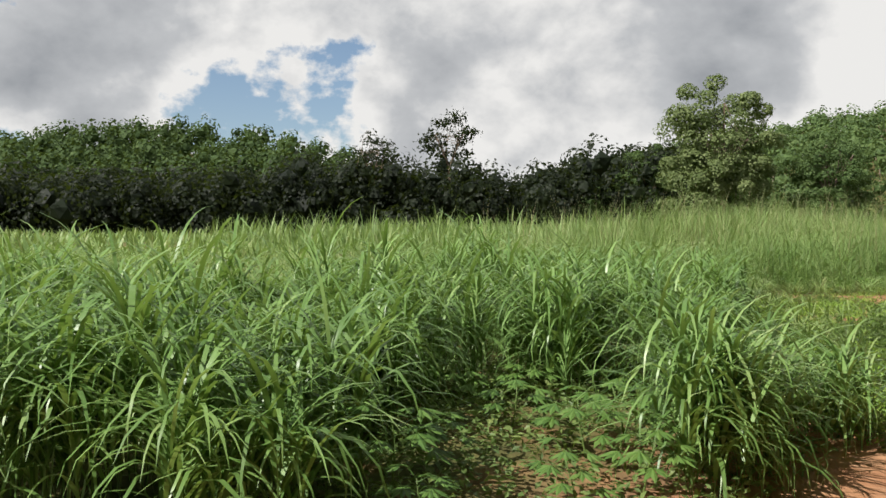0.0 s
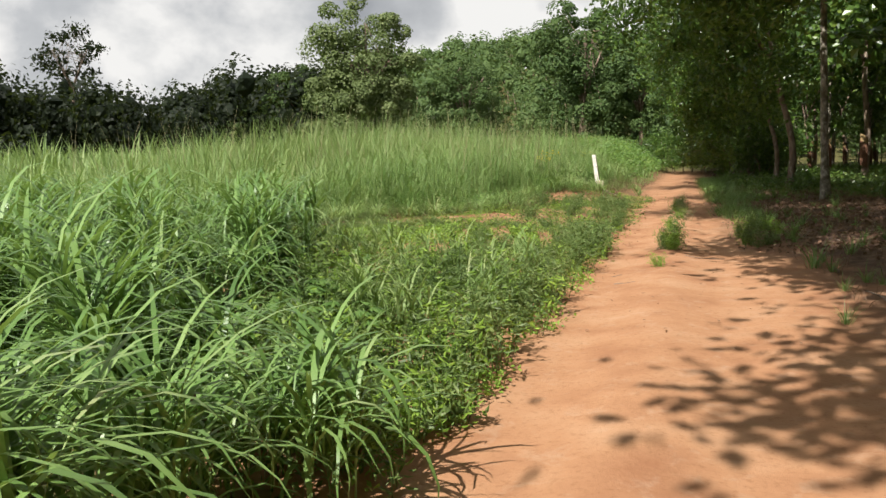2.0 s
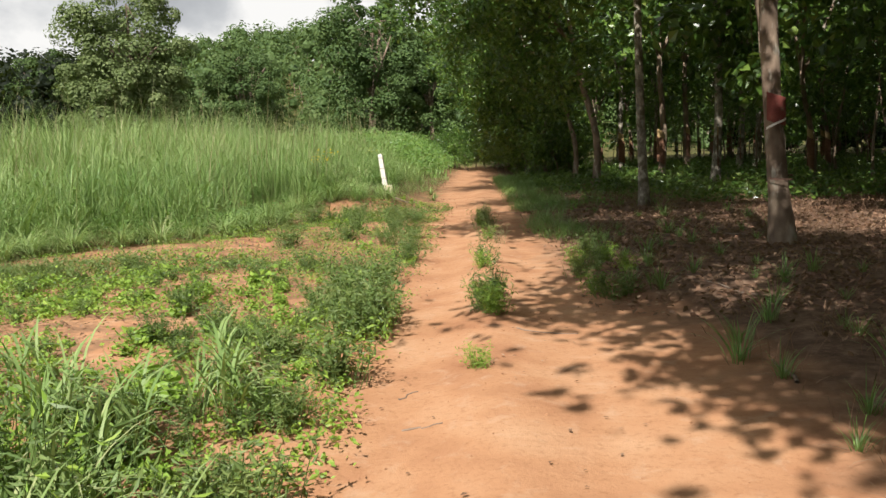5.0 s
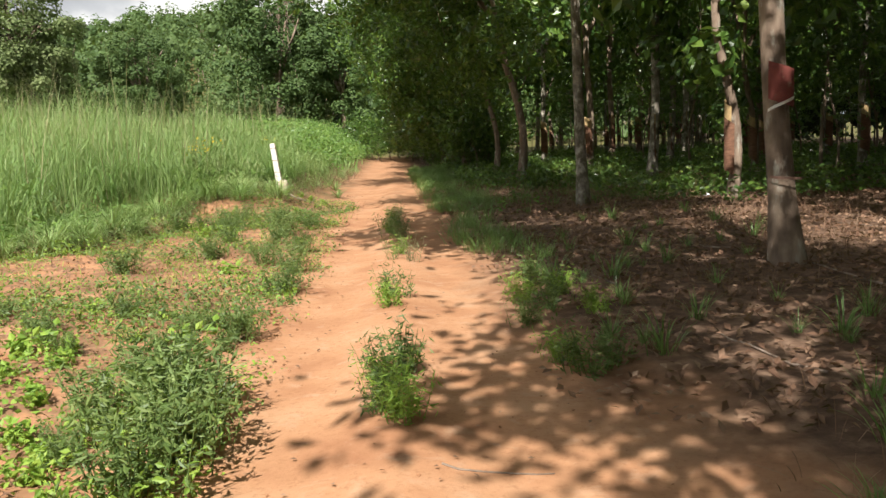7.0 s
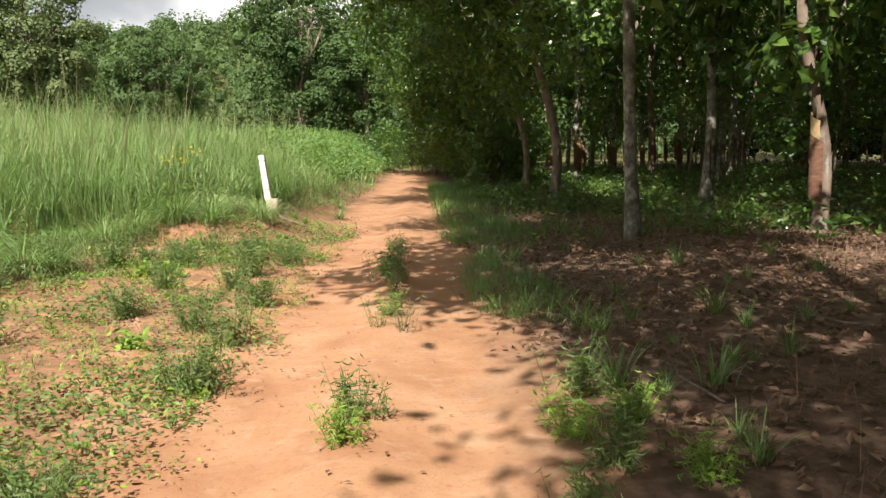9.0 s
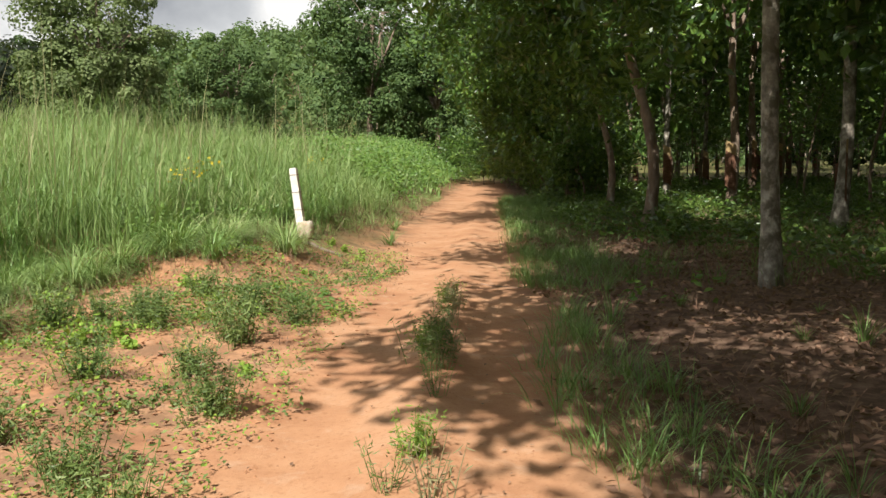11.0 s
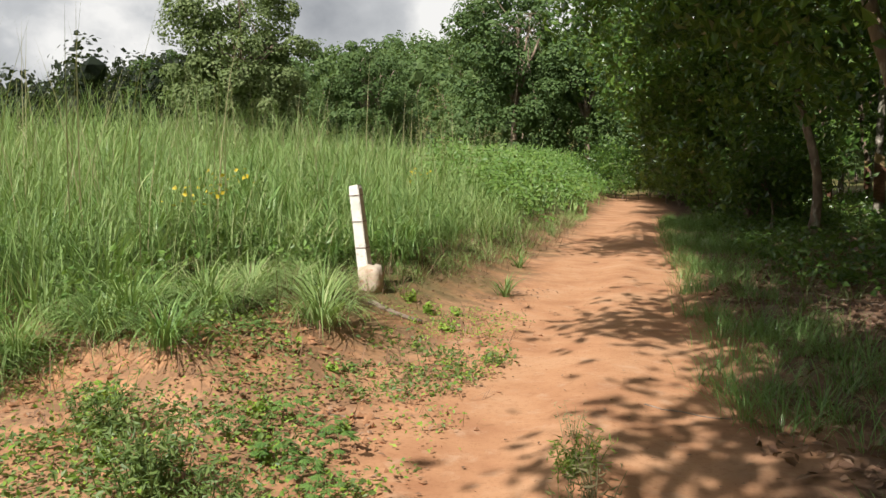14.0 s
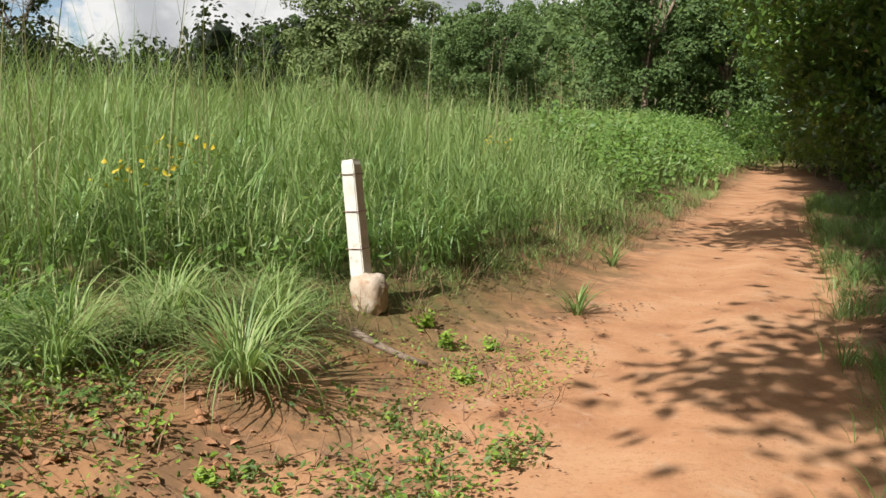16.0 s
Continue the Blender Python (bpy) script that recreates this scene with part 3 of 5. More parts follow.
def wood_crowns(spots, leaf, n_leaf, material, name, label, seed, lobes=7):
    """Far woods: crowns of several lobes, covered with leaf sprays turned outward, on trunks."""
    r = np.random.default_rng(seed)
    chunks, stems = [], []
    for x, y, h, w in spots:
        z = float(terrain(x, y))
        c = np.stack([r.normal(0, 0.36 * w, lobes), r.normal(0, 0.36 * w, lobes), h * np.linspace(0.14, 0.86, lobes)], 1)
        rad = w * r.uniform(0.28, 0.5, lobes)
        q = r.integers(0, lobes, n_leaf)
        n = r.normal(size=(n_leaf, 3))
        n[:, 2] = np.abs(n[:, 2]) * 1.0 - 0.3
        n /= np.linalg.norm(n, axis=1)[:, None]
        at = c[q] + n * (rad[q] * r.uniform(0.75, 1.08, n_leaf))[:, None]
        at[:, 2] = np.clip(at[:, 2], 0.3, None)
        chunks.append(leaves(at + np.array([x, y, z]), np.full(n_leaf, leaf), r, 0.2, 0.8, 0.06, n, 0.5))
        for k in range(lobes):
            ring = CORE * (rad[k] * r.uniform(0.25, 0.5, (len(CORE), 1)))
            ring[:, 2] = np.maximum(ring[:, 2], 0.2 - c[k, 2])
            chunks.append((ring + c[k] + np.array([x, y, z]), [CORE_FACES]))
        stems.append(tube(np.array([[x, y, z - 0.3], [x + r.normal(0, 0.3), y, z + h * 0.4], [x + r.normal(0, 0.4), y, z + h * 0.75]]), [0.022 * h, 0.016 * h, 0.006 * h], 5, False))
    tagged(mesh_object(name, *join_arrays(chunks), material), label, "woods", kind="stuff")
    return stems


def far_woods():
    r = np.random.default_rng(21)
    stems = []

    def polar(deg, dist):
        a = radians(deg)
        return -math.sin(a) * dist, math.cos(a) * dist
    # the tree line across the field, its cloud shade put into the leaf colour
    row = []
    for deg in np.arange(22, 78, 1.1):
        for ring in range(3):
            dist = 104 + 9 * ring + r.uniform(-4, 4)
            x, y = polar(deg + r.uniform(-0.6, 0.6), dist)
            rise = float(np.interp(deg, [22, 28, 32, 33.5, 36.5, 38, 43, 49, 53, 60, 78], [6.5, 6.6, 5.7, 4.6, 4.3, 5.5, 6.1, 5.8, 5.2, 4.9, 4.7]))
            top = 1.4 + dist * math.tan(radians(rise)) + r.uniform(-1.5, 0.6)
            w = r.uniform(5, 8)
            row.append((x, y, (top - float(terrain(x, y)) - 0.32 * w) / 0.86, w))
    wood_crowns(row, 0.55, 700, FARSHADE, "tree_line", "tree line across the far side of the field, cloud shade in its leaf colour", 1)
    # the added crowns carry the plantation's deep shade in their leaf colour
    wood_crowns(DEEP, 0.55, 420, FARSHADE, "plantation_depth", "foliage deep in the plantation, shade in its leaf colour", 6)
    # wooded hill behind it
    hill = []
    for deg in np.arange(46, 80, 1.5):
        for dist in range(170, 245, 10):
            x, y = polar(deg + r.uniform(-0.6, 0.6), dist + r.uniform(-3, 3))
            hill.append((x, y, r.uniform(6, 9.5), r.uniform(6.5, 9)))
    wood_crowns(hill, 0.95, 240, FARHILL, "hill_woods", "sunlit woods on the distant hill", 2, 5)
    # woods beyond the end of the track, and the wooded slope that rises behind them
    end, slope = [], []
    for x in np.arange(-62, 45, 6.0):
        for y in np.arange(96, 130, 8.0):
            px, py = x + r.uniform(-2.4, 2.4), y + r.uniform(-3, 3)
            if math.hypot(px + 33, py - 88) < 8:
                continue
            end.append((px, py, r.uniform(5.0, 8.0), r.uniform(4.6, 6.6)))
    for x in np.arange(-85, 55, 5.6):
        for y in np.arange(134, 214, 7.0):
            slope.append((x + r.uniform(-2, 2), y + r.uniform(-2.5, 2.5), r.uniform(6.0, 8.5), r.uniform(5.0, 7.0)))
    stems += wood_crowns(end, 0.36, 800, FARMID, "woods", "green woods beyond the end of the track", 3, 6)
    stems += wood_crowns(slope, 0.62, 320, FARMID, "slope_woods", "sunlit green woods on the slope beyond the track", 4, 4)
    tagged(mesh_object("wood_trunks", *join_arrays(stems), BARK, True), "far tree trunks among the woods", "woods", kind="stuff")


far_woods()


def single_far_trees():
    big = tagged(grow_tree("big_tree", 71, 17, 7.0, 0.42, (0.02, 0.0), (0, 0, 10.0), (5.8, 5.8, 7.6), 120, 40000, 0.32, BARK, OLIVE, 6, 44, 9, 1.0, 0.1, 2.5, True), "tall spreading olive-green tree standing above the field", "tree")
    put(big, -33.0, 86.0)
    mid = tagged(grow_tree("tree", 72, 15, 5.0, 0.28, (-0.03, 0.0), (0, 0, 8.8), (4.6, 4.6, 5.8), 90, 20000, 0.30, BARK, FARMID, 5, 18, 8, 0.75, 0.2, 2.0, True), "tall tree with drooping leaves at the track's end", "tree")
    put(mid, -10.6, 90.0, 0, 1.12)
    place(mid, -23.5, 92.0, 70, 0.72)
    place(mid, -5.0, 92.0, 130, 0.8)
    tagged(place(mid, -44.0, 92.0, 200, 0.72), "rounded tree beside the big olive-green tree", "tree")
    # a silhouette: its shade is in the leaf colour as well
    bare = tagged(grow_tree("sparse_tree", 73, 17, 9.5, 0.22, (0.02, 0.0), (0.3, 0, 13.0), (3.8, 3.8, 3.6), 40, 900, 0.55, BARK, FARSHADE, 4, 0, 6, 0.5), "thin sparse tree with shade-coloured leaves rising above the tree line", "tree")
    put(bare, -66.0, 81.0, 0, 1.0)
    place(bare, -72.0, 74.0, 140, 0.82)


single_far_trees()


# ---- grass and weeds ----
def scatter(n, x0, x1, y0, y1, r, keep=None):
    x, y = r.uniform(x0, x1, n), r.uniform(y0, y1, n)
    if keep is not None:
        k = keep(x, y)
        x, y = x[k], y[k]
    return x, y


def tuft_field(name, label, x, y, per, length, width, lean, bend, spread, material, seed, levels=4, grow=None):
    """Many tussocks of grass as one mass."""
    r = np.random.default_rng(seed)
    n = len(x)
    cx, cy = np.repeat(x, per), np.repeat(y, per)
    size = r.uniform(0.72, 1.2, n) * (1.0 if grow is None else grow(x, y))
    scale = np.repeat(size, per)
    m = n * per
    az = r.uniform(0, 2 * math.pi, m)
    rr = np.abs(r.normal(0, spread, m))
    px, py = cx + np.cos(az) * rr, cy + np.sin(az) * rr
    root = np.stack([px, py, terrain(px, py) - 0.02], 1)
    az = az + r.normal(0, 0.6, m)
    ln = length * scale * r.uniform(0.5, 1.12, m)
    V, F = blades(root, ln, width * r.uniform(0.6, 1.25, m), az, lean * r.uniform(0.1, 2.0, m), bend * r.uniform(0.6, 1.35, m), levels)
    return tagged(mesh_object(name, V, F, material, True), label, "grass", kind="stuff")


def leafy_grass(name, label, x, y, per, tall, length, width, spread, material, seed, levels=5, grow=None, sweep=2.0):
    """Tall grass with upright culms and long blades that arch out from them at every height."""
    r = np.random.default_rng(seed)
    n = len(x)
    size = r.uniform(0.75, 1.2, n) * (1.0 if grow is None else grow(x, y))
    m = n * per
    culm = np.repeat(np.arange(n), per) * 9 + r.integers(0, 9, m)
    shift, tilt, high = r.normal(0, spread, (n * 9, 2)), r.normal(0, 0.10, (n * 9, 2)), r.uniform(0.7, 1.1, n * 9)
    s = np.repeat(size, per)
    up = tall * s * high[culm] * r.uniform(0.08, 1.0, m) ** 0.7
    px = np.repeat(x, per) + shift[culm, 0] + tilt[culm, 0] * up
    py = np.repeat(y, per) + shift[culm, 1] + tilt[culm, 1] * up
    root = np.stack([px, py, terrain(px, py) + up - 0.02], 1)
    V, F = blades(root, length * (0.6 + 0.4 * s) * r.uniform(0.55, 1.15, m), width * r.uniform(0.6, 1.2, m), r.uniform(0, 2 * math.pi, m), r.uniform(0.1, 0.6, m), sweep * r.uniform(0.45, 1.2, m), levels)
    ci = np.arange(n * 9)
    cx, cy = x[ci // 9] + shift[:, 0], y[ci // 9] + shift[:, 1]
    lean = np.hypot(tilt[:, 0], tilt[:, 1])
    hc = tall * size[ci // 9] * high
    S, G = blades(np.stack([cx, cy, terrain(cx, cy) - 0.03], 1), hc * 1.1, np.full(n * 9, width * 0.45), np.arctan2(tilt[:, 1], tilt[:, 0]), lean, np.full(n * 9, 0.1), 3)
    return tagged(mesh_object(name, *join_arrays([(V, F), (S, G)]), material, True), label, "grass", kind="stuff")


def near_left(x, y):
    """The grass bed beside the first metres of the track: its edge wanders off from the track where the clearing begins."""
    edge = np.interp(y, [-5, 6.3, 7.2, 9, 10.5, 12.5, 14], [-1.6, -1.65, -2.4, -3.1, -3.9, -4.6, -8.0]) - 0.2 * np.sin(y * 1.9) - 0.12 * np.sin(y * 4.7)
    gap = (np.hypot((x + 3.0) / 1.15, (y - 4.9) / 0.85) < 1)
    return (x < edge) & ~gap


def field_edge(y):
    return np.interp(y, [8, 14, 18, 20, 21.5, 22.5, 24, 26, 27, 28, 29.6, 31, 36, 45, 60, 90], [-30, -9.0, -8.3, -7.3, -5.5, -4.9, -4.6, -4.8, -4.3, -3.9, -3.5, -3.1, -2.7, -2.5, -2.3, -2.3])


def field(x, y):
    """The tall grass beyond the clearing."""
    edge = field_edge(y)
    return x < edge - 0.25 * np.sin(y * 1.3) - 0.15 * np.sin(y * 3.1)


def grass():
    r = np.random.default_rng(31)
    def stature(a, b):
        return (0.40 + 0.60 * ss(0.0, 2.4, field_edge(b) - a)) * (0.95 + 0.26 * waves(a, b, 0.6, 33)) * (1 + 0.28 * ss(-5, -9, a) * ss(24, 30, b))

    def clear(a, b):
        return near_left(a, b) & (np.hypot(a, b) > 2.8) & ~((a > -2.7) & (b < 4.1))
    x, y = scatter(310, -9, -1.4, 0.8, 14, r, clear)
    # the clumps that line the edge of the track
    ey = np.arange(4.3, 6.7, 0.5)
    ex = -1.85 + 0.1 * np.sin(5 * ey)
    x, y = np.concatenate([x, ex]), np.concatenate([y, ey])
    leafy_grass("guinea_grass", "tall arching green guinea grass beside the track", x, y, 112, 0.86, 0.86, 0.027, 0.09, GRASS, 1, 6, lambda a, b: (0.95 + 0.25 * waves(a, b, 0.9, 34)) * (1 - 0.25 * ss(-3.0, -1.8, a)), 2.7)
    x, y = scatter(620, -16, -1.5, 0.4, 20, r, lambda a, b: clear(a, b) & ((a < -4.5) | (b > 5)))
    tuft_field("guinea_grass", "finer guinea grass filling the bed", x, y, 24, 0.75, 0.012, 0.35, 2.4, 0.2, GRASS, 8, 5)
    x, y = scatter(1700, -42, -6, 3, 34, r, lambda a, b: near_left(a, b) & ~((a > -12) & (b < 14)) & ((b < 14) | field(a, b)))
    tuft_field("meadow_grass", "bright green grass of the open field", x, y, 22, 1.2, 0.028, 0.25, 2.0, 0.3, TALL, 2, 3, lambda a, b: 0.9 + 0.35 * waves(a, b, 0.5, 35))
    def close_by(a, b):
        return field(a + 1.1 * ss(31, 28.5, b), b) & (a > -8.5) & (b < 37)
    x, y = scatter(520, -8.5, -2.6, 19, 37, r, lambda a, b: close_by(a, b) & (waves(a, b, 0.8, 37) > -0.35))
    leafy_grass("tall_grass", "dark green broad-bladed grass in the field", x, y, 44, 1.05, 0.72, 0.015, 0.10, GRASS, 19, 5, stature, 2.3)
    x, y = scatter(820, -8.5, -2.6, 19, 37, r, close_by)
    leafy_grass("tall_grass", "tall dense field grass behind the post", x, y, 46, 1.6, 0.46, 0.0080, 0.15, TALL, 11, 4, stature, 1.2)
    x, y = scatter(1500, -17, -2.4, 17, 46, r, lambda a, b: field(a + 0.8, b) & ~close_by(a, b))
    tuft_field("tall_grass", "tall dense field grass behind the clearing", x, y, 30, 1.9, 0.017, 0.13, 0.9, 0.22, TALL, 3, 3, stature)
    x, y = scatter(760, -11, -2.4, 17, 40, r, lambda a, b: field(a, b) & ~field(a + 2.2, b) & ((b > 29.8) | field(a + 0.9, b)))
    leafy_grass("arching_grass", "arching green grass at the front of the field", x, y, 40, 0.6, 0.5, 0.015, 0.13, TALL, 9, 5, None, 2.0)
    x, y = scatter(2600, -46, -2.5, 30, 84, r, lambda a, b: field(a, b) & ~((a > -17) & (b < 46)))
    tuft_field("tall_grass", "tall field grass towards the woods", x, y, 11, 1.7, 0.08, 0.1, 0.7, 0.4, TALL, 4, 3, stature)
    x, y = scatter(2400, -105, -30, 0, 100, r, lambda a, b: (a < -40) | (b < 30))
    tuft_field("meadow_grass", "far field grass below the tree line", x, y, 8, 1.3, 0.15, 0.14, 0.8, 0.8, TALL, 5, 3)
    # broad-leaved weeds mixed into the grass
    x, y = scatter(4400, -13, -2.6, 19, 46, r, lambda a, b: field(a, b) & (waves(a, b, 0.7, 40) > -0.25))
    n = 9
    px, py = np.repeat(x, n) + r.normal(0, 0.14, len(x) * n), np.repeat(y, n) + r.normal(0, 0.14, len(x) * n)
    at = np.stack([px, py, terrain(px, py) + np.repeat(stature(x, y) * r.uniform(0.5, 1.15, len(x)), n) * r.uniform(0.6, 1.2, len(px))], 1)
    tagged(mesh_object("field_weeds", *leaves(at, np.full(len(px), 0.085), r, 0.1, 0.5), SHRUB), "broad-leaved green weeds among the tall grass", "weeds", kind="stuff")
    # seed stalks that stand above the grass
    x, y = scatter(330, -8.5, -3.2, 20, 40, r, lambda a, b: field(a + 0.4, b))
    tuft_field("seed_stalks", "thin upright flowering stalks in the field grass", x, y, 5, 2.05, 0.008, 0.10, 0.35, 0.12, TALL, 21, 4)
    x, y = scatter(700, -18, -4.5, 24, 52, r, lambda a, b: field(a + 1.0, b))
    tuft_field("seed_stalks", "thin pale seed stalks above the grass", x, y, 4, 2.7, 0.012, 0.07, 0.4, 0.15, SEED, 6, 4)
    # grass along the shaded side of the track
    x, y = scatter(1000, 0.35, 2.6, 20.6, 50, r, lambda a, b: (a > 0.62 - 0.025 * np.maximum(b - 22, 0) + 0.12 * np.sin(b * 1.3)) & (a < 1.3 + 0.3 * np.sin(b * 0.7) + 0.03 * (b - 20)) & (np.sin(b * 1.1 + a) > -0.8))
    tuft_field("verge_grass", "dark green verge grass under the rubber trees", x, y, 30, 0.40, 0.0065, 0.25, 1.3, 0.11, GRASS, 7, 4)
    x, y = scatter(420, 1.4, 7.0, 27, 52, r)
    tuft_field("shade_grass", "thin grass in the shade of the rubber trees", x, y, 22, 0.45, 0.010, 0.3, 1.1, 0.16, BUSH, 10, 3)


grass()


def cover(name, label, x, y, size, height, material, seed, per=6, spread=0.05, category="weeds", flat=1.0, grow=None):
    """Low plants: small leaves in tufts close above the ground."""
    r = np.random.default_rng(seed)
    px, py = np.repeat(x, per) + r.normal(0, spread, len(x) * per), np.repeat(y, per) + r.normal(0, spread, len(x) * per)
    h = np.repeat(r.uniform(0.3, 1.0, len(x)) * (1.0 if grow is None else grow(x, y)), per) * height
    at = np.stack([px, py, terrain(px, py) + 0.015 + h * r.uniform(0.1, 1.0, len(px))], 1)
    up = np.tile(np.array([0.0, 0.0, 1.0]), (len(px), 1))
    V, F = leaves(at, np.full(len(px), size), r, 0.0, 0.55, 0.1, up, flat)
    return tagged(mesh_object(name, V, F, material), label, category, kind="stuff")


def undergrowth():
    """Leafy plants on the plantation's floor, thicker away from the track."""
    r = np.random.default_rng(67)
    x, y = scatter(5200, 1.7, 24, 24, 66, r, lambda a, b: (b - 32 + 1.0 * (a - 3) + 4 * waves(a, b, 0.5, 68) > 0) & (np.abs(a - 3.2) + np.abs(b - 27) > 1.2))
    cover("undergrowth", "dark leafy undergrowth on the plantation floor", x, y, 0.14, 0.6, RUBBER, 68, 14, 0.16, "weeds", 1.6, lambda a, b: 0.7 + 0.5 * waves(a, b, 0.9, 69))
    x, y = scatter(420, 1.5, 12, 25, 48, r, lambda a, b: waves(a, b, 1.1, 66) > 0.25)
    cover("undergrowth", "bright green weeds in the tree shade", x, y, 0.10, 0.4, SHRUB, 70, 12, 0.12, "weeds", 1.5)


undergrowth()


def stemmed(n_stems, height, spread, leaf, per, r, droop=0.1, width=0.3):
    """Upright herb stems with small leaves all the way up; returns stem and leaf arrays."""
    stems, at, nrm = [], [], []
    for k in range(n_stems):
        a, q = r.uniform(0, 6.28), abs(r.normal(0, spread))
        o = np.array([q * math.cos(a), q * math.sin(a), -0.02])
        h = height * r.uniform(0.55, 1.1)
        tip = o + np.array([math.cos(a) * h * 0.3 + r.normal(0, 0.03), math.sin(a) * h * 0.3 + r.normal(0, 0.03), h])
        m = (o + tip) / 2 + np.array([0, 0, 0.06 * h])
        stems.append(tube(np.stack([o, m, tip]), [0.004, 0.003, 0.0015], 3, False))
        s = r.uniform(0.15, 1.0, per)[:, None]
        p = (1 - s) ** 2 * o + 2 * s * (1 - s) * m + s ** 2 * tip
        at.append(p + r.normal(0, leaf * 0.45, p.shape))
    at = np.concatenate(at)
    return join_arrays(stems), leaves(at, np.full(len(at), leaf), r, droop, width, 0.1)


def herb(name, label, category, group, seed, n_stems, height, spread, leaf, per, material, width=0.3):
    r = np.random.default_rng(seed)
    root = empty(name)
    st, lf = stemmed(n_stems, height, spread, leaf, per, r, 0.0, width)
    tagged(mesh_object("stem", *st, material, True, root), kind="stuff")
    tagged(mesh_object("foliage", *lf, material, False, root), kind="stuff")
    return tagged(root, label, category, group)


def tussock(name, label, seed, n, length, width, lean, bend, spread, material, group):
    r = np.random.default_rng(seed)
    az = r.uniform(0, 6.28, n)
    q = np.abs(r.normal(0, spread, n))
    root = np.stack([np.cos(az) * q, np.sin(az) * q, np.full(n, -0.02)], 1)
    V, F = blades(root, length * r.uniform(0.45, 1.15, n), width * r.uniform(0.6, 1.2, n), az + r.normal(0, 0.5, n), lean * r.uniform(0.1, 2.0, n), bend * r.uniform(0.6, 1.3, n), 6)
    thing = empty(name)
    tagged(mesh_object("blade_tuft", V, F, material, True, thing), kind="stuff")
    m = max(8, n // 6)
    az = r.uniform(0, 6.28, m)
    root = np.stack([np.cos(az) * spread, np.sin(az) * spread, np.full(m, -0.01)], 1)
    V, F = blades(root, length * r.uniform(0.3, 0.75, m), width * r.uniform(0.5, 0.9, m), az, r.uniform(0.5, 1.1, m), r.uniform(0.8, 1.6, m), 4)
    tagged(mesh_object("dry_tuft", V, F, DRY, True, thing), "dry straw-coloured blades", kind="stuff")
    return tagged(thing, label, "grass", group)


def spread_copies(protos, spots, seed, s0=0.8, s1=1.2, label=""):
    r = np.random.default_rng(seed)
    for k, (x, y) in enumerate(spots):
        src, turn, sc = protos[k % len(protos)], r.uniform(0, 360), r.uniform(s0, s1)
        ob = put(src, x, y, turn, sc) if k < len(protos) else place(src, x, y, turn, sc)
        if label:
            tagged(ob, label)


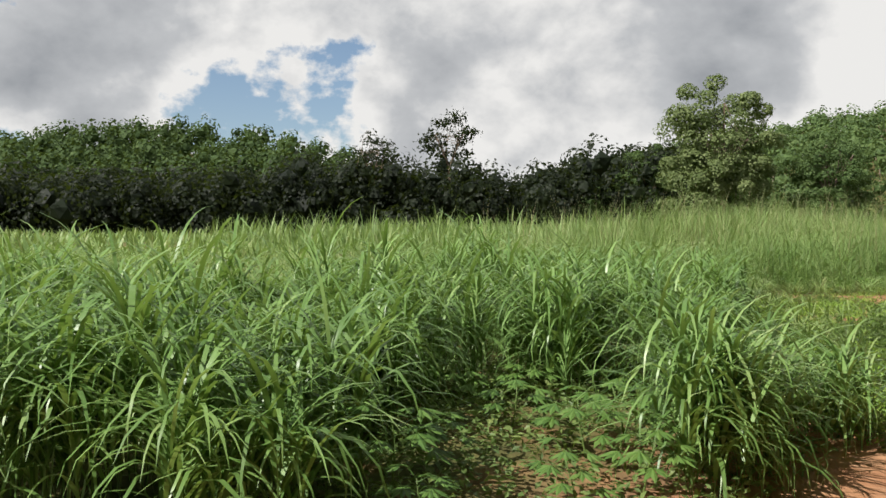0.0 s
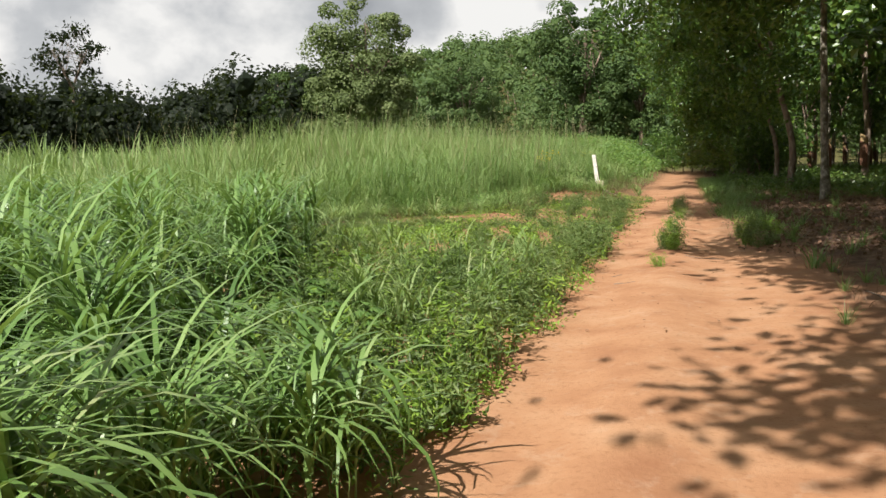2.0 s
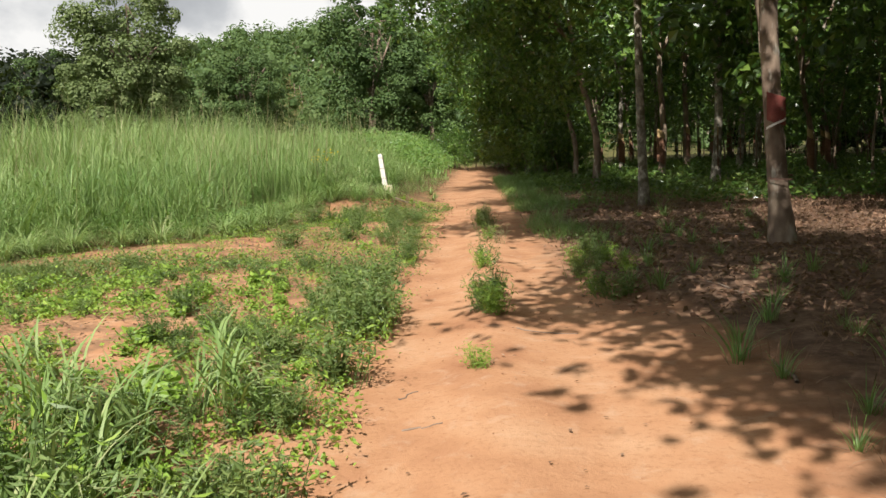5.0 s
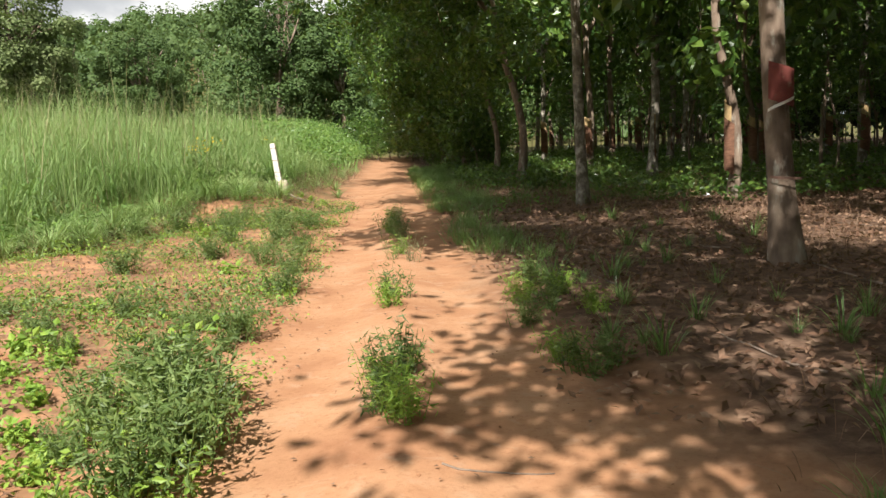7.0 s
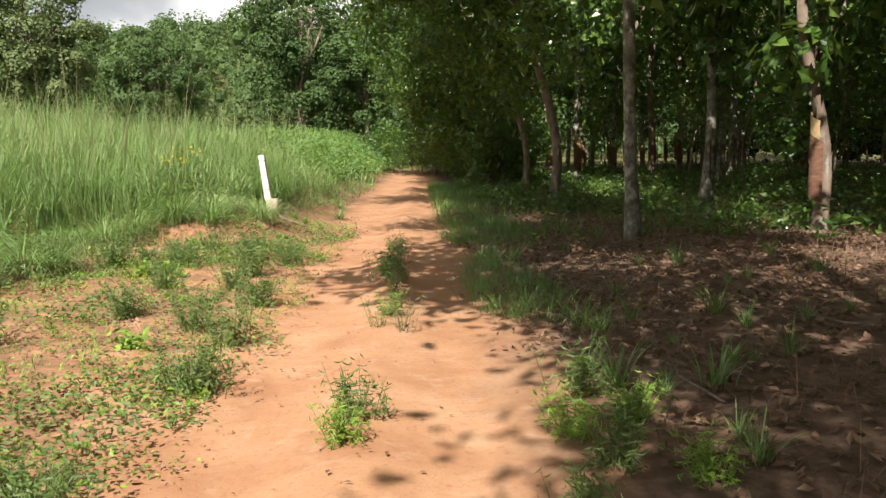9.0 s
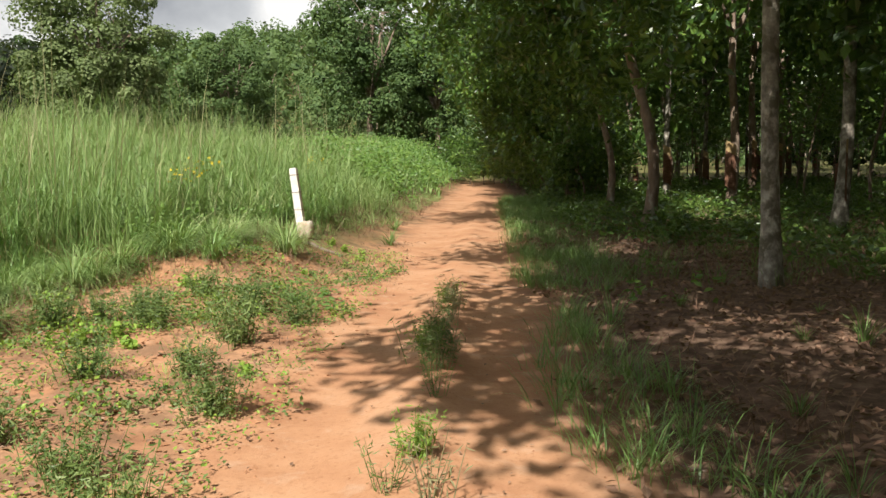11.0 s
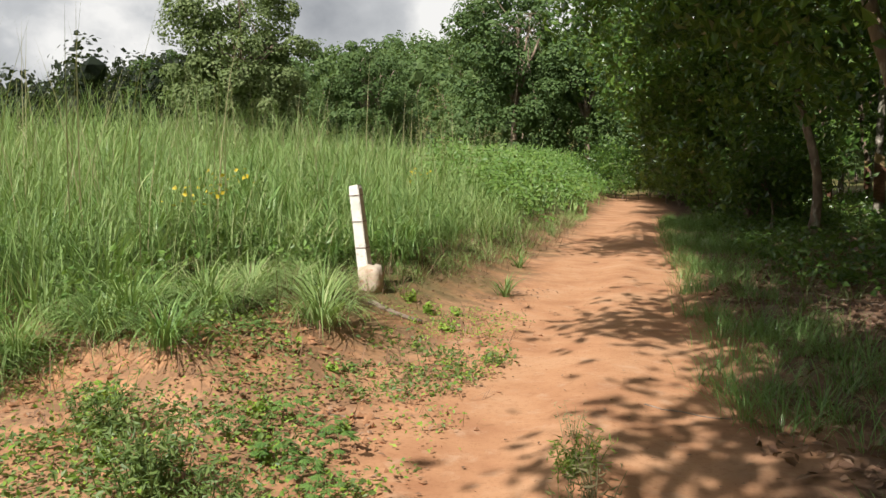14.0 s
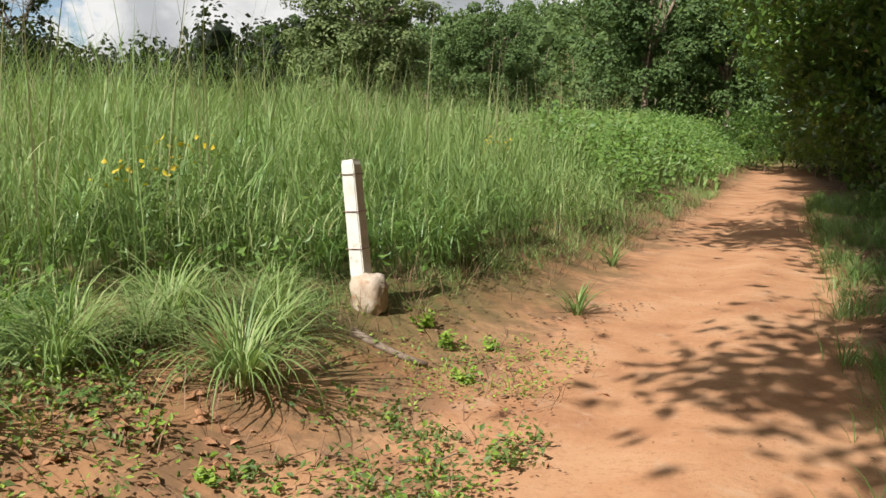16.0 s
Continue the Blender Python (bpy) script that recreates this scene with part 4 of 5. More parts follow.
def clearing():
    r = np.random.default_rng(41)

    def open_ground(x, y):
        return (x < -1.2 - 0.12 * np.sin(y * 3)) & ~near_left(x, y) & ~field(x, y)

    def patchy(x, y):
        lush = np.interp(y, [8, 11, 13, 15, 17, 19.5, 24, 26, 28, 30], [1.0, 0.78, 0.66, 0.72, 0.5, 0.42, 0.40, 0.46, 0.34, 0.34])
        return open_ground(x, y) & (0.5 + 0.42 * waves(x, y, 1.3, 9) < lush)
    x, y = scatter(27000, -9, -1.1, 6.2, 31, r, lambda a, b: patchy(a, b) & ((b < 17.2) | (np.sin(31 * a + 17 * b) > 0.75)))
    cover("ground_cover", "low bright green weeds on the clearing", x, y, 0.043, 0.20, WEED, 1, 6, 0.05, "weeds", 1.7, lambda a, b: np.clip(0.85 + 0.75 * waves(a, b, 2.1, 44), 0.3, 2.0))
    x, y = scatter(9500, -7, -1.1, 16.5, 31, r, patchy)
    cover("ground_cover", "dull green low weeds on the bare soil", x, y, 0.045, 0.22, BUSH, 4, 6, 0.05, "weeds", 1.8, lambda a, b: np.clip(0.7 + 0.9 * waves(a, b, 2.4, 45), 0.2, 2.0))
    def thin_green(x, y):
        return open_ground(x, y) & (waves(x, y, 2.3, 19) > np.interp(y, [16, 19, 26, 31], [-0.2, -0.15, -0.1, 0.1]))
    x, y = scatter(9000, -8, -1.15, 16, 31, r, thin_green)
    cover("creeping_weeds", "thin creeping weeds on the bare soil", x, y, 0.032, 0.07, WEED, 6, 4, 0.05)
    x, y = scatter(3200, -8, -1.15, 16, 31, r, thin_green)
    cover("creeping_weeds", "dull green creeping weeds on the bare soil", x, y, 0.036, 0.12, BUSH, 7, 4, 0.05)
    # knee-high weeds near the first bend, lower beyond
    x, y = scatter(1500, -5.5, -1.25, 6.4, 12.6, r, lambda a, b: open_ground(a, b) & (b + 0.5 * np.sin(a * 3) < 11.0) & (waves(a, b, 1.8, 77) > -0.55))
    st, lf, pale = [], [], []
    for q in range(len(x)):
        s, l = stemmed(3, 0.42 * (1 + 0.35 * math.sin(3.1 * x[q] + 1.3 * y[q]) + 0.2 * math.sin(2.3 * y[q] - x[q])), 0.05, 0.075, 16, r, 0.1, 0.26)
        o = np.array([x[q], y[q], float(terrain(x[q], y[q]))])
        (lf if q % 3 else pale).append((l[0] + o, l[1]))
        st.append((s[0] + o, s[1]))
    tagged(mesh_object("knee_high_weeds", *join_arrays(lf), BUSH), "knee-high narrow-leaved green weeds beside the track", "weeds", kind="stuff")
    tagged(mesh_object("knee_high_weeds", *join_arrays(pale), WEED), "pale green knee-high weeds beside the track", "weeds", kind="stuff")
    tagged(mesh_object("weed_stems", *join_arrays(st), BUSH), "thin stems of the knee-high weeds", "weeds", kind="stuff")
    x, y = scatter(46, -4.6, -1.5, 7.4, 13.0, r, open_ground)
    leafy_grass("tuft_grass", "pale grass tufts standing among the weeds", x, y, 34, 0.34, 0.45, 0.018, 0.06, TALL, 16, 5, None, 1.9)
    # bushy weeds on the edges of the track
    edge = [herb("weed_bush", "dark green bushy weed on the edge of the track", "weed", "edge weeds", 50 + q, 38, 0.42, 0.13, 0.06, 22, BUSH, 0.28) for q in range(3)]
    spots = [(-1.45, 14.5), (-1.4, 13.2), (-1.45, 19.3), (-1.7, 16.2), (-3.4, 24.5), (-3.1, 24.8), (-2.05, 24.1), (-1.6, 22.2), (-1.5, 12.3), (-1.9, 13.7), (-1.55, 17.3), (-2.2, 11.6), (-1.42, 11.0), (-1.4, 9.6), (-1.5, 20.6), (-2.6, 22.6), (-2.3, 25.4), (-2.9, 24.3), (-3.7, 24.2), (-2.0, 23.0), (-1.75, 25.0), (-2.6, 21.4), (-3.3, 20.2), (-1.9, 21.0), (-4.4, 24.0), (-5.0, 25.1), (-3.0, 26.0)]
    spread_copies(edge, spots, 1, 0.65, 1.05)
    # larger weeds beside the rut, and low ones all over the nearer part of the clearing
    for q, (wx, wy, sc) in enumerate([(-1.5, 15.45, 1.15), (-1.72, 15.8, 1.05), (-1.38, 15.1, 0.9), (-1.9, 15.4, 0.8), (-1.4, 14.9, 1.1)]):
        place(edge[q % 3], wx, wy, 70 * q, sc)
    x, y = scatter(160, -6.6, -1.5, 11.0, 18.0, r, lambda a, b: open_ground(a, b) & (waves(a, b, 1.3, 9) < 0.5))
    for q in range(len(x)):
        tagged(place(edge[q % 3], x[q], y[q], r.uniform(0, 360), r.uniform(0.28, 0.62)), "small green weed on the open clearing")
    # pale low herbs with broad leaves
    broad = [herb("broadleaf_weed", "bright yellow-green broad-leaved weed on bare soil", "weed", "broad weeds", 56 + q, 9, 0.22, 0.08, 0.10, 8, WEED, 0.6) for q in range(3)]
    spots = [(-3.0, 23.9), (-2.75, 23.6), (-3.2, 23.6), (-2.2, 26.3), (-1.8, 26.6), (-2.4, 26.7), (-2.0, 26.0), (-2.7, 25.6), (-4.3, 25.2), (-4.6, 23.0), (-3.8, 21.0), (-2.2, 20.3), (-4.2, 18.8), (-5.4, 19.4), (-2.9, 18.2), (-2.25, 30.3), (-2.0, 30.6), (-2.5, 30.5), (-1.9, 29.8), (-2.3, 27.7), (-3.4, 26.5), (-1.7, 23.2)]
    spread_copies(broad, spots, 2, 0.5, 0.95)
    x, y = scatter(150, -6.8, -1.6, 11.0, 17.5, r, open_ground)
    for q in range(len(x)):
        place(broad[q % 3], x[q], y[q], r.uniform(0, 360), r.uniform(0.55, 1.0))
    # tufts between the wheel ruts
    mid = [herb("rut_weed", "upright green weed tuft between the wheel ruts", "weed", "rut weeds", 62 + q, 26, 0.36, 0.09, 0.075, 14, (WEED, BUSH)[q % 2], 0.2) for q in range(2)]
    spots = [(-0.37, 15.7), (-0.30, 16.1), (-0.40, 23.9), (-0.42, 16.0), (-0.45, 13.4), (-0.36, 18.6), (-0.28, 21.5), (-0.32, 23.6), (-0.38, 26.2), (-0.33, 24.3), (-0.30, 15.25), (-0.42, 15.4), (-0.38, 18.2), (0.85, 16.0), (0.75, 16.3), (1.05, 16.2), (0.8, 18.3), (0.95, 17.9), (1.15, 18.5), (0.7, 17.4), (1.3, 17.6), (1.0, 19.0)]
    spread_copies(mid, spots, 3, 0.62, 1.1)
    thin = [herb("rut_weed", "thin upright weed between the wheel ruts", "weed", "rut weeds", 66 + q, 9, 0.34, 0.10, 0.06, 9, (BUSH, SEED)[q % 2], 0.16) for q in range(2)]
    spread_copies(thin, [(-0.25, 22.6), (-0.22, 23.3), (-0.40, 24.7), (-0.28, 25.1), (-0.36, 25.5), (-0.43, 26.8), (-0.30, 23.0), (-0.15, 20.9), (-0.38, 24.0), (-0.25, 25.8), (-0.34, 21.0)], 9, 0.6, 1.15)
    r2 = np.random.default_rng(8)
    x, y = scatter(60, 0.9, 4.6, 8.5, 26, r2)
    shade = [tussock("shade_tuft", "small green grass tuft in the tree shade", 70 + q, 36, 0.36, 0.009, 0.25, 1.0, 0.05, GRASS, "shade tufts") for q in range(2)]
    spread_copies(shade, list(zip(x, y)) + [(1.2, 18.6), (1.5, 19.0), (1.1, 19.5), (1.6, 18.1), (1.35, 16.5), (1.2, 16.8), (1.9, 17.0)], 4, 0.6, 1.25)


clearing()


def tussocks():
    big = [tussock("grass_tussock", "arching green grass tussock on the soil bank", 80 + q, 230, 0.95, 0.014, 0.28, 2.1, 0.12, (TALL, GRASS)[q % 2], "tussocks") for q in range(4)]
    spots = [(-2.72, 28.55), (-3.25, 27.05), (-4.8, 26.9), (-3.9, 27.9), (-5.3, 26.5), (-4.3, 27.4), (-5.3, 23.2), (-7.3, 20.3), (-6.3, 22.1), (-5.8, 24.6), (-6.0, 25.6), (-7.0, 21.3), (-3.6, 29.0), (-4.4, 28.6), (-3.4, 29.9), (-7.9, 19.2), (-3.0, 29.3), (-6.4, 26.4)]
    spread_copies(big, spots, 5, 0.58, 0.92)
    r = np.random.default_rng(55)
    spots = []
    for y in np.arange(19.4, 30.2, 0.34):
        e = float(field_edge(y)) - 0.25 * math.sin(y * 1.3) - 0.15 * math.sin(y * 3.1)
        spots.append((e + r.uniform(-0.15, 0.3), y))
        spots.append((e - r.uniform(0.4, 1.1), y + 0.2))
    for k, (x, y) in enumerate(spots):
        place(big[k % 4], x, y, r.uniform(0, 360), r.uniform(0.75, 1.15) if y < 28.3 else r.uniform(0.55, 0.85))
    lone = tussock("grass_tussock", "lone wide-bladed grass tuft at the edge of the track", 85, 40, 0.62, 0.026, 0.25, 1.3, 0.05, TALL, "tussocks")
    put(lone, -1.75, 9.6)
    place(lone, -1.6, 10.6, 80, 0.8)
    place(lone, -1.45, 15.3, 40, 0.85)
    place(lone, -1.6, 15.7, 160, 0.8)
    place(lone, -1.75, 32.2, 20, 0.7)
    place(lone, -2.0, 35.0, 20, 0.7)


tussocks()


def cassava(seed, height):
    """A young cassava plant: reddish stem, long stalks and leaves of seven fingers."""
    r = np.random.default_rng(seed)
    root = empty("cassava_plant")
    top = np.array([r.normal(0, 0.05), r.normal(0, 0.05), height])
    mesh_object("stem", *tube(np.stack([np.array([0, 0, -0.03]), top * 0.5 + np.array([0.02, 0, 0]), top]), [0.011, 0.008, 0.005], 6), BUSH, True, root)
    n = 11
    for k in range(n):
        a = k * 2.4 + r.normal(0, 0.2)
        z = height * (0.45 + 0.55 * k / n)
        reach = 0.26 * (1.15 - 0.5 * k / n)
        o = np.array([top[0] * z / height, top[1] * z / height, z])
        e = o + np.array([math.cos(a) * reach, math.sin(a) * reach, 0.08 + r.normal(0, 0.03)])
        V, F = tube(np.stack([o, (o + e) / 2 + np.array([0, 0, 0.03]), e]), [0.004, 0.003, 0.002], 4, False)
        chunks = [(V, F)]
        for f in range(7):
            b = a + (f - 3) * 0.52
            ln = 0.19 * (1 - 0.09 * abs(f - 3)) * r.uniform(0.9, 1.1)
            d = np.array([math.cos(b), math.sin(b), -0.25 + r.normal(0, 0.08)])
            s = np.array([-math.sin(b), math.cos(b), 0]) * 0.026
            up = np.array([0, 0, 0.012])
            pts = np.array([e, e + d * ln * 0.55 + s - up, e + d * ln * 0.55, e + d * ln * 0.55 - s - up, e + d * ln + np.array([0, 0, -0.02])])
            chunks.append((pts, [np.array([[0, 1, 2], [0, 2, 3], [1, 4, 2], [2, 4, 3]])]))
        mesh_object("leaf", *join_arrays(chunks), CASSAVA, False, root)
    return tagged(root, "green cassava plant with fingered leaves among the grass", "plant", "cassava plants")


def cassavas():
    protos = [cassava(90 + q, h) for q, h in enumerate((0.5, 0.4, 0.56))]
    spots = [(-2.5, 4.4), (-1.75, 2.9), (-2.6, 6.2), (-2.4, 2.8), (-2.6, 5.6), (-2.5, 4.9), (-3.2, 4.6), (-3.6, 5.4), (-2.1, 3.6), (-2.95, 9.3), (-3.4, 8.6), (-2.6, 8.2), (-3.0, 3.6), (-3.9, 4.9), (-2.2, 5.2), (-3.3, 10.1), (-4.2, 10.9), (-1.95, 4.0), (-3.7, 11.8), (-3.1, 6.0), (-2.8, 3.0)]
    spread_copies(protos, spots, 6, 0.6, 0.95)
    for k, (x, y, sc) in enumerate([(-2.6, 7.7, 1.0), (-3.0, 8.3, 1.1), (-3.5, 8.9, 1.15), (-2.4, 8.6, 0.9), (-3.2, 7.4, 1.1), (-3.8, 9.8, 1.1), (-2.9, 9.0, 0.95)]):
        place(protos[k % 3], x, y, 97 * k, sc)
    for k, (x, y, sc) in enumerate([(-1.72, 25.8, 0.42), (-1.95, 26.0, 0.46), (-1.52, 25.6, 0.36), (-2.1, 26.6, 0.45), (-1.85, 26.45, 0.4), (-1.65, 26.2, 0.38), (-2.35, 26.2, 0.4), (-2.9, 27.6, 0.35)]):
        tagged(place(protos[k % 3], x, y, 61 * k, sc), "small green cassava seedling on the bare soil")
    # herbs under them
    r = np.random.default_rng(17)
    x, y = scatter(1500, -4.8, -1.5, 2.2, 6.6, r)
    cover("ground_cover", "green weeds under the cassava plants", x, y, 0.055, 0.22, BUSH, 3, 6, 0.06)


cassavas()


def thicket():
    """The leafy thicket along the far left side of the track."""
    r = np.random.default_rng(23)
    x, y = scatter(2600, -14, -2.2, 38, 84, r, lambda a, b: (a < -2.5 + 0.4 * np.sin(b * 0.5)) & (b + 1.5 * a + 3 * waves(a, b, 0.5, 70) > 36))
    n = 26
    h = 0.8 + 0.75 * np.repeat(ss(-2.2, -4.5, x) * (0.6 + 0.4 * ss(38, 48, y)), n) + 0.4 * np.repeat(waves(x, y, 1.1, 12), n)
    px, py = np.repeat(x, n) + r.normal(0, 0.3, len(x) * n), np.repeat(y, n) + r.normal(0, 0.3, len(x) * n)
    at = np.stack([px, py, terrain(px, py) + 0.1 + np.clip(h, 0.3, 3) * r.uniform(0.15, 1.0, len(px)) ** 0.6], 1)
    up = np.tile(np.array([0.0, -0.45, 0.7]), (len(px), 1))
    tagged(mesh_object("thicket", *leaves(at, np.full(len(px), 0.13), r, 0.2, 0.6, 0.1, up, 1.3), SHRUB), "dense bright green leafy thicket along the track", "shrubs", kind="stuff")
    # tall yellow-flowered weeds in the grass
    plant = herb("flowering_weed", "yellow-flowered weed standing in the tall grass", "weed", "flowering weeds", 97, 14, 1.15, 0.12, 0.09, 12, BUSH, 0.4)
    q = np.random.default_rng(5)
    at = np.stack([q.normal(0, 0.2, 26), q.normal(0, 0.2, 26), q.uniform(0.95, 1.25, 26)], 1)
    mesh_object("blossom", *leaves(at, np.full(26, 0.06), q, 0, 0.9, 0.1), FLOWER, False, plant)
    put(plant, -4.45, 30.3, 0, 0.95)
    place(plant, -4.7, 29.9, 60, 0.85)
    place(plant, -4.2, 36.5, 120, 1.0)


thicket()


def concrete_post():
    root = empty("boundary_post", (-2.90, 30.3, float(terrain(-2.98, 30.3)) - 0.1))
    lean = Matrix.Rotation(radians(-7.5), 4, "Y") @ Matrix.Rotation(radians(-5.0), 4, "X") @ Matrix.Rotation(radians(-5), 4, "Z")

    def block(w, z0, z1, taper, bevel):
        bm = bmesh.new()
        bmesh.ops.create_cube(bm, size=1)
        for v in bm.verts:
            k = taper if v.co.z > 0 else 1.0
            v.co = Vector((v.co.x * w * k, v.co.y * w * k, z0 if v.co.z < 0 else z1))
        bmesh.ops.bevel(bm, geom=list(bm.edges), offset=bevel, segments=2, affect="EDGES")
        return bm
    bm = block(0.125, 0.0, 1.15, 0.96, 0.008)
    for v in bm.verts:
        if v.co.z > 1.1:
            v.co.x *= 0.93
            v.co.y *= 0.93
            v.co.z += 0.03 if abs(v.co.x) + abs(v.co.y) < 0.10 else 0.0
    bmesh.ops.transform(bm, matrix=lean, verts=bm.verts)
    part("shaft", bm, CONCRETE, root, "pale weathered concrete shaft")
    for z in (0.51, 0.79, 1.07):
        bm = bmesh.new()
        w = 0.0655
        ring = []
        for i in range(4):
            c = [(-w, -w), (w, -w), (w, w), (-w, w)][i]
            ring.append([bm.verts.new((c[0] * s, c[1] * s, z + dz + 0.006 * (-1) ** i)) for s, dz in ((1.0, -0.004), (1.04, 0.0), (1.0, 0.004))])
        for i in range(4):
            j = (i + 1) % 4
            for k in range(2):
                bm.faces.new((ring[i][k], ring[j][k], ring[j][k + 1], ring[i][k + 1]))
        bmesh.ops.transform(bm, matrix=lean, verts=bm.verts)
        part("wire_tie", bm, WIRE, root, "rusty wire tie")
    bm = bmesh.new()
    bmesh.ops.create_icosphere(bm, subdivisions=3, radius=1)
    for v in bm.verts:
        c = v.co.copy()
        m = max(abs(c.x), abs(c.y), abs(c.z))
        c = c.lerp(c / m, 0.55)
        nz = 1 + 0.16 * noise.noise(c * 2.1) + 0.06 * noise.noise(c * 6)
        v.co = Vector((c.x * 0.125 * nz + 0.035, c.y * 0.12 * nz, c.z * 0.16 * nz + 0.17))
    for f in bm.faces:
        f.smooth = True
    part("footing", bm, FOOTING, root, "soil-stained concrete footing")
    tagged(root, "leaning pale concrete boundary post with wire ties", "post")


concrete_post()


# ---- litter, twigs and clods ----
def litter():
    r = np.random.default_rng(51)
    x, y = scatter(13000, 0.7, 10, 8, 38, r, lambda a, b: a > 1.0 + 1.4 * ss(17, 12, b) + 0.5 * np.sin(b * 1.1) + 0.3 * np.sin(b * 2.7))
    cover("leaf_litter", "dry brown fallen leaves under the rubber trees", x, y, 0.075, 0.03, DRY, 1, 3, 0.12, "leaves", 0.9)
    x, y = scatter(3600, -6.5, 1.0, 14, 33, r, lambda a, b: (a < -1.3) & ~field(a, b) & (waves(a, b, 1.6, 60) > -0.5))
    cover("leaf_litter", "scraps of dry leaves on the clearing", x, y, 0.05, 0.02, DRY, 2, 2, 0.08, "leaves", 0.7)
    x, y = scatter(3200, 1.3, 9, 10, 36, r, lambda a, b: waves(a, b, 1.0, 81) > -0.35)
    tuft_field("dead_grass", "dead straw and thin stalks in the litter", x, y, 7, 0.32, 0.006, 0.9, 0.7, 0.1, DRY, 12, 3)
    x, y = scatter(260, -6.5, -1.4, 16, 27, r, lambda a, b: ~field(a, b) & (waves(a, b, 1.2, 61) > 0))
    tuft_field("dead_grass", "dry straw on the clearing", x, y, 7, 0.2, 0.006, 0.9, 0.6, 0.1, DRY, 14, 3)
    x, y = scatter(700, -6.5, -1.4, 17, 30, r, lambda a, b: ~field(a, b) & (waves(a, b, 1.5, 62) > 0.05))
    tuft_field("low_grass", "short sparse grass on the clearing", x, y, 10, 0.17, 0.006, 0.5, 1.0, 0.05, WEED, 15, 3)
    x, y = scatter(150, -4.2, -1.2, 26.8, 30.8, r, lambda a, b: a > -4.0)
    tuft_field("dead_grass", "dead straw round the foot of the post", x, y, 7, 0.25, 0.006, 1.1, 0.6, 0.1, DRY, 13, 3)
    y = r.uniform(22, 46, 520)
    x = field_edge(y) + r.uniform(-0.25, 0.75, 520)
    tuft_field("dead_grass", "pale dry stems at the foot of the tall grass", x, y, 6, 0.42, 0.006, 0.5, 0.8, 0.08, DRY, 22, 3)
    y = r.uniform(24, 50, 300)
    x = field_edge(y) + r.uniform(-0.1, 0.5, 300)
    tuft_field("low_grass", "short green grass along the foot of the field", x, y, 14, 0.34, 0.008, 0.4, 1.3, 0.07, TALL, 23, 4)
    # pebbles and crumbs on the track itself
    x, y = scatter(420, -1.4, 0.8, 9, 36, r)
    cover("leaf_scraps", "small dry leaf scraps on the track", x, y, 0.035, 0.006, DRY, 5, 1, 0.02, "leaves", 0.4)
    # clods of soil on the clearing
    chunks = []
    x, y = scatter(2200, -6.5, -1.0, 16.5, 31, r, lambda a, b: ~field(a, b))
    s = r.uniform(0.006, 0.022, len(x)) * np.where(r.uniform(size=len(x)) > 0.96, 1.8, 1.0)
    bx, by = scatter(900, -5.2, -1.5, 26.0, 29.2, r, lambda a, b: (np.abs(b - 26.9 - 0.5 * waves(a, b, 0.9, 5)) < 0.9) & (waves(a, b, 2.0, 63) > -0.2))
    tx, ty = scatter(700, -1.4, 0.9, 9, 36, r)
    s = np.concatenate([s, r.uniform(0.012, 0.045, len(bx)), r.uniform(0.003, 0.011, len(tx))])
    x, y = np.concatenate([x, bx, tx]), np.concatenate([y, by, ty])
    octa = np.array([[1, 0, 0], [0, 1, 0], [-1, 0, 0], [0, -1, 0], [0, 0, 0.8], [0, 0, -0.5]], float)
    f = np.array([[0, 1, 4], [1, 2, 4], [2, 3, 4], [3, 0, 4], [1, 0, 5], [2, 1, 5], [3, 2, 5], [0, 3, 5]])
    for k in range(len(x)):
        v = (octa * np.array([1, 1, 0.7]) + r.normal(0, 0.22, octa.shape)) * s[k]
        chunks.append((v + np.array([x[k], y[k], float(terrain(x[k], y[k])) + 0.2 * s[k]]), [f]))
    tagged(mesh_object("soil_clods", *join_arrays(chunks), CLOD), "small clods of orange soil on the clearing", "soil", kind="stuff")

    def stick(x, y, length, turn, rad, label):
        q = np.random.default_rng(int(abs(x * 91 + y * 17)))
        t = np.linspace(-0.5, 0.5, 6)
        a = radians(turn)
        px, py = x + t * length * math.cos(a) + q.normal(0, 0.02, 6), y + t * length * math.sin(a) + q.normal(0, 0.02, 6)
        pts = np.stack([px, py, terrain(px, py) + rad * 0.7], 1)
        tagged(mesh_object("stick", *tube(pts, rad * np.linspace(1, 0.55, 6), 6, True, 0.06, q), STICK, True), label, "stick", "sticks")
    stick(-2.45, 29.75, 0.55, 12, 0.035, "short grey log lying near the post")
    for k in range(34):
        stick(r.uniform(1.3, 7.5), r.uniform(11, 34), r.uniform(0.4, 1.6), r.uniform(0, 180), r.uniform(0.006, 0.014), "thin dead branch lying in the leaf litter")
    for x, y, l, t in [(-0.75, 12.35, 0.22, 10), (0.1, 14.6, 0.5, -8), (-1.35, 11.2, 0.3, 5), (-0.9, 13.0, 0.15, 60), (-1.9, 26.9, 0.5, 15), (-3.2, 27.6, 0.5, 30), (-1.3, 29.0, 0.35, 20), (0.25, 27.6, 0.6, -20), (-1.6, 28.6, 0.4, 40)]:
        stick(x, y, l, t, 0.006, "thin dry twig lying on the track")


litter()


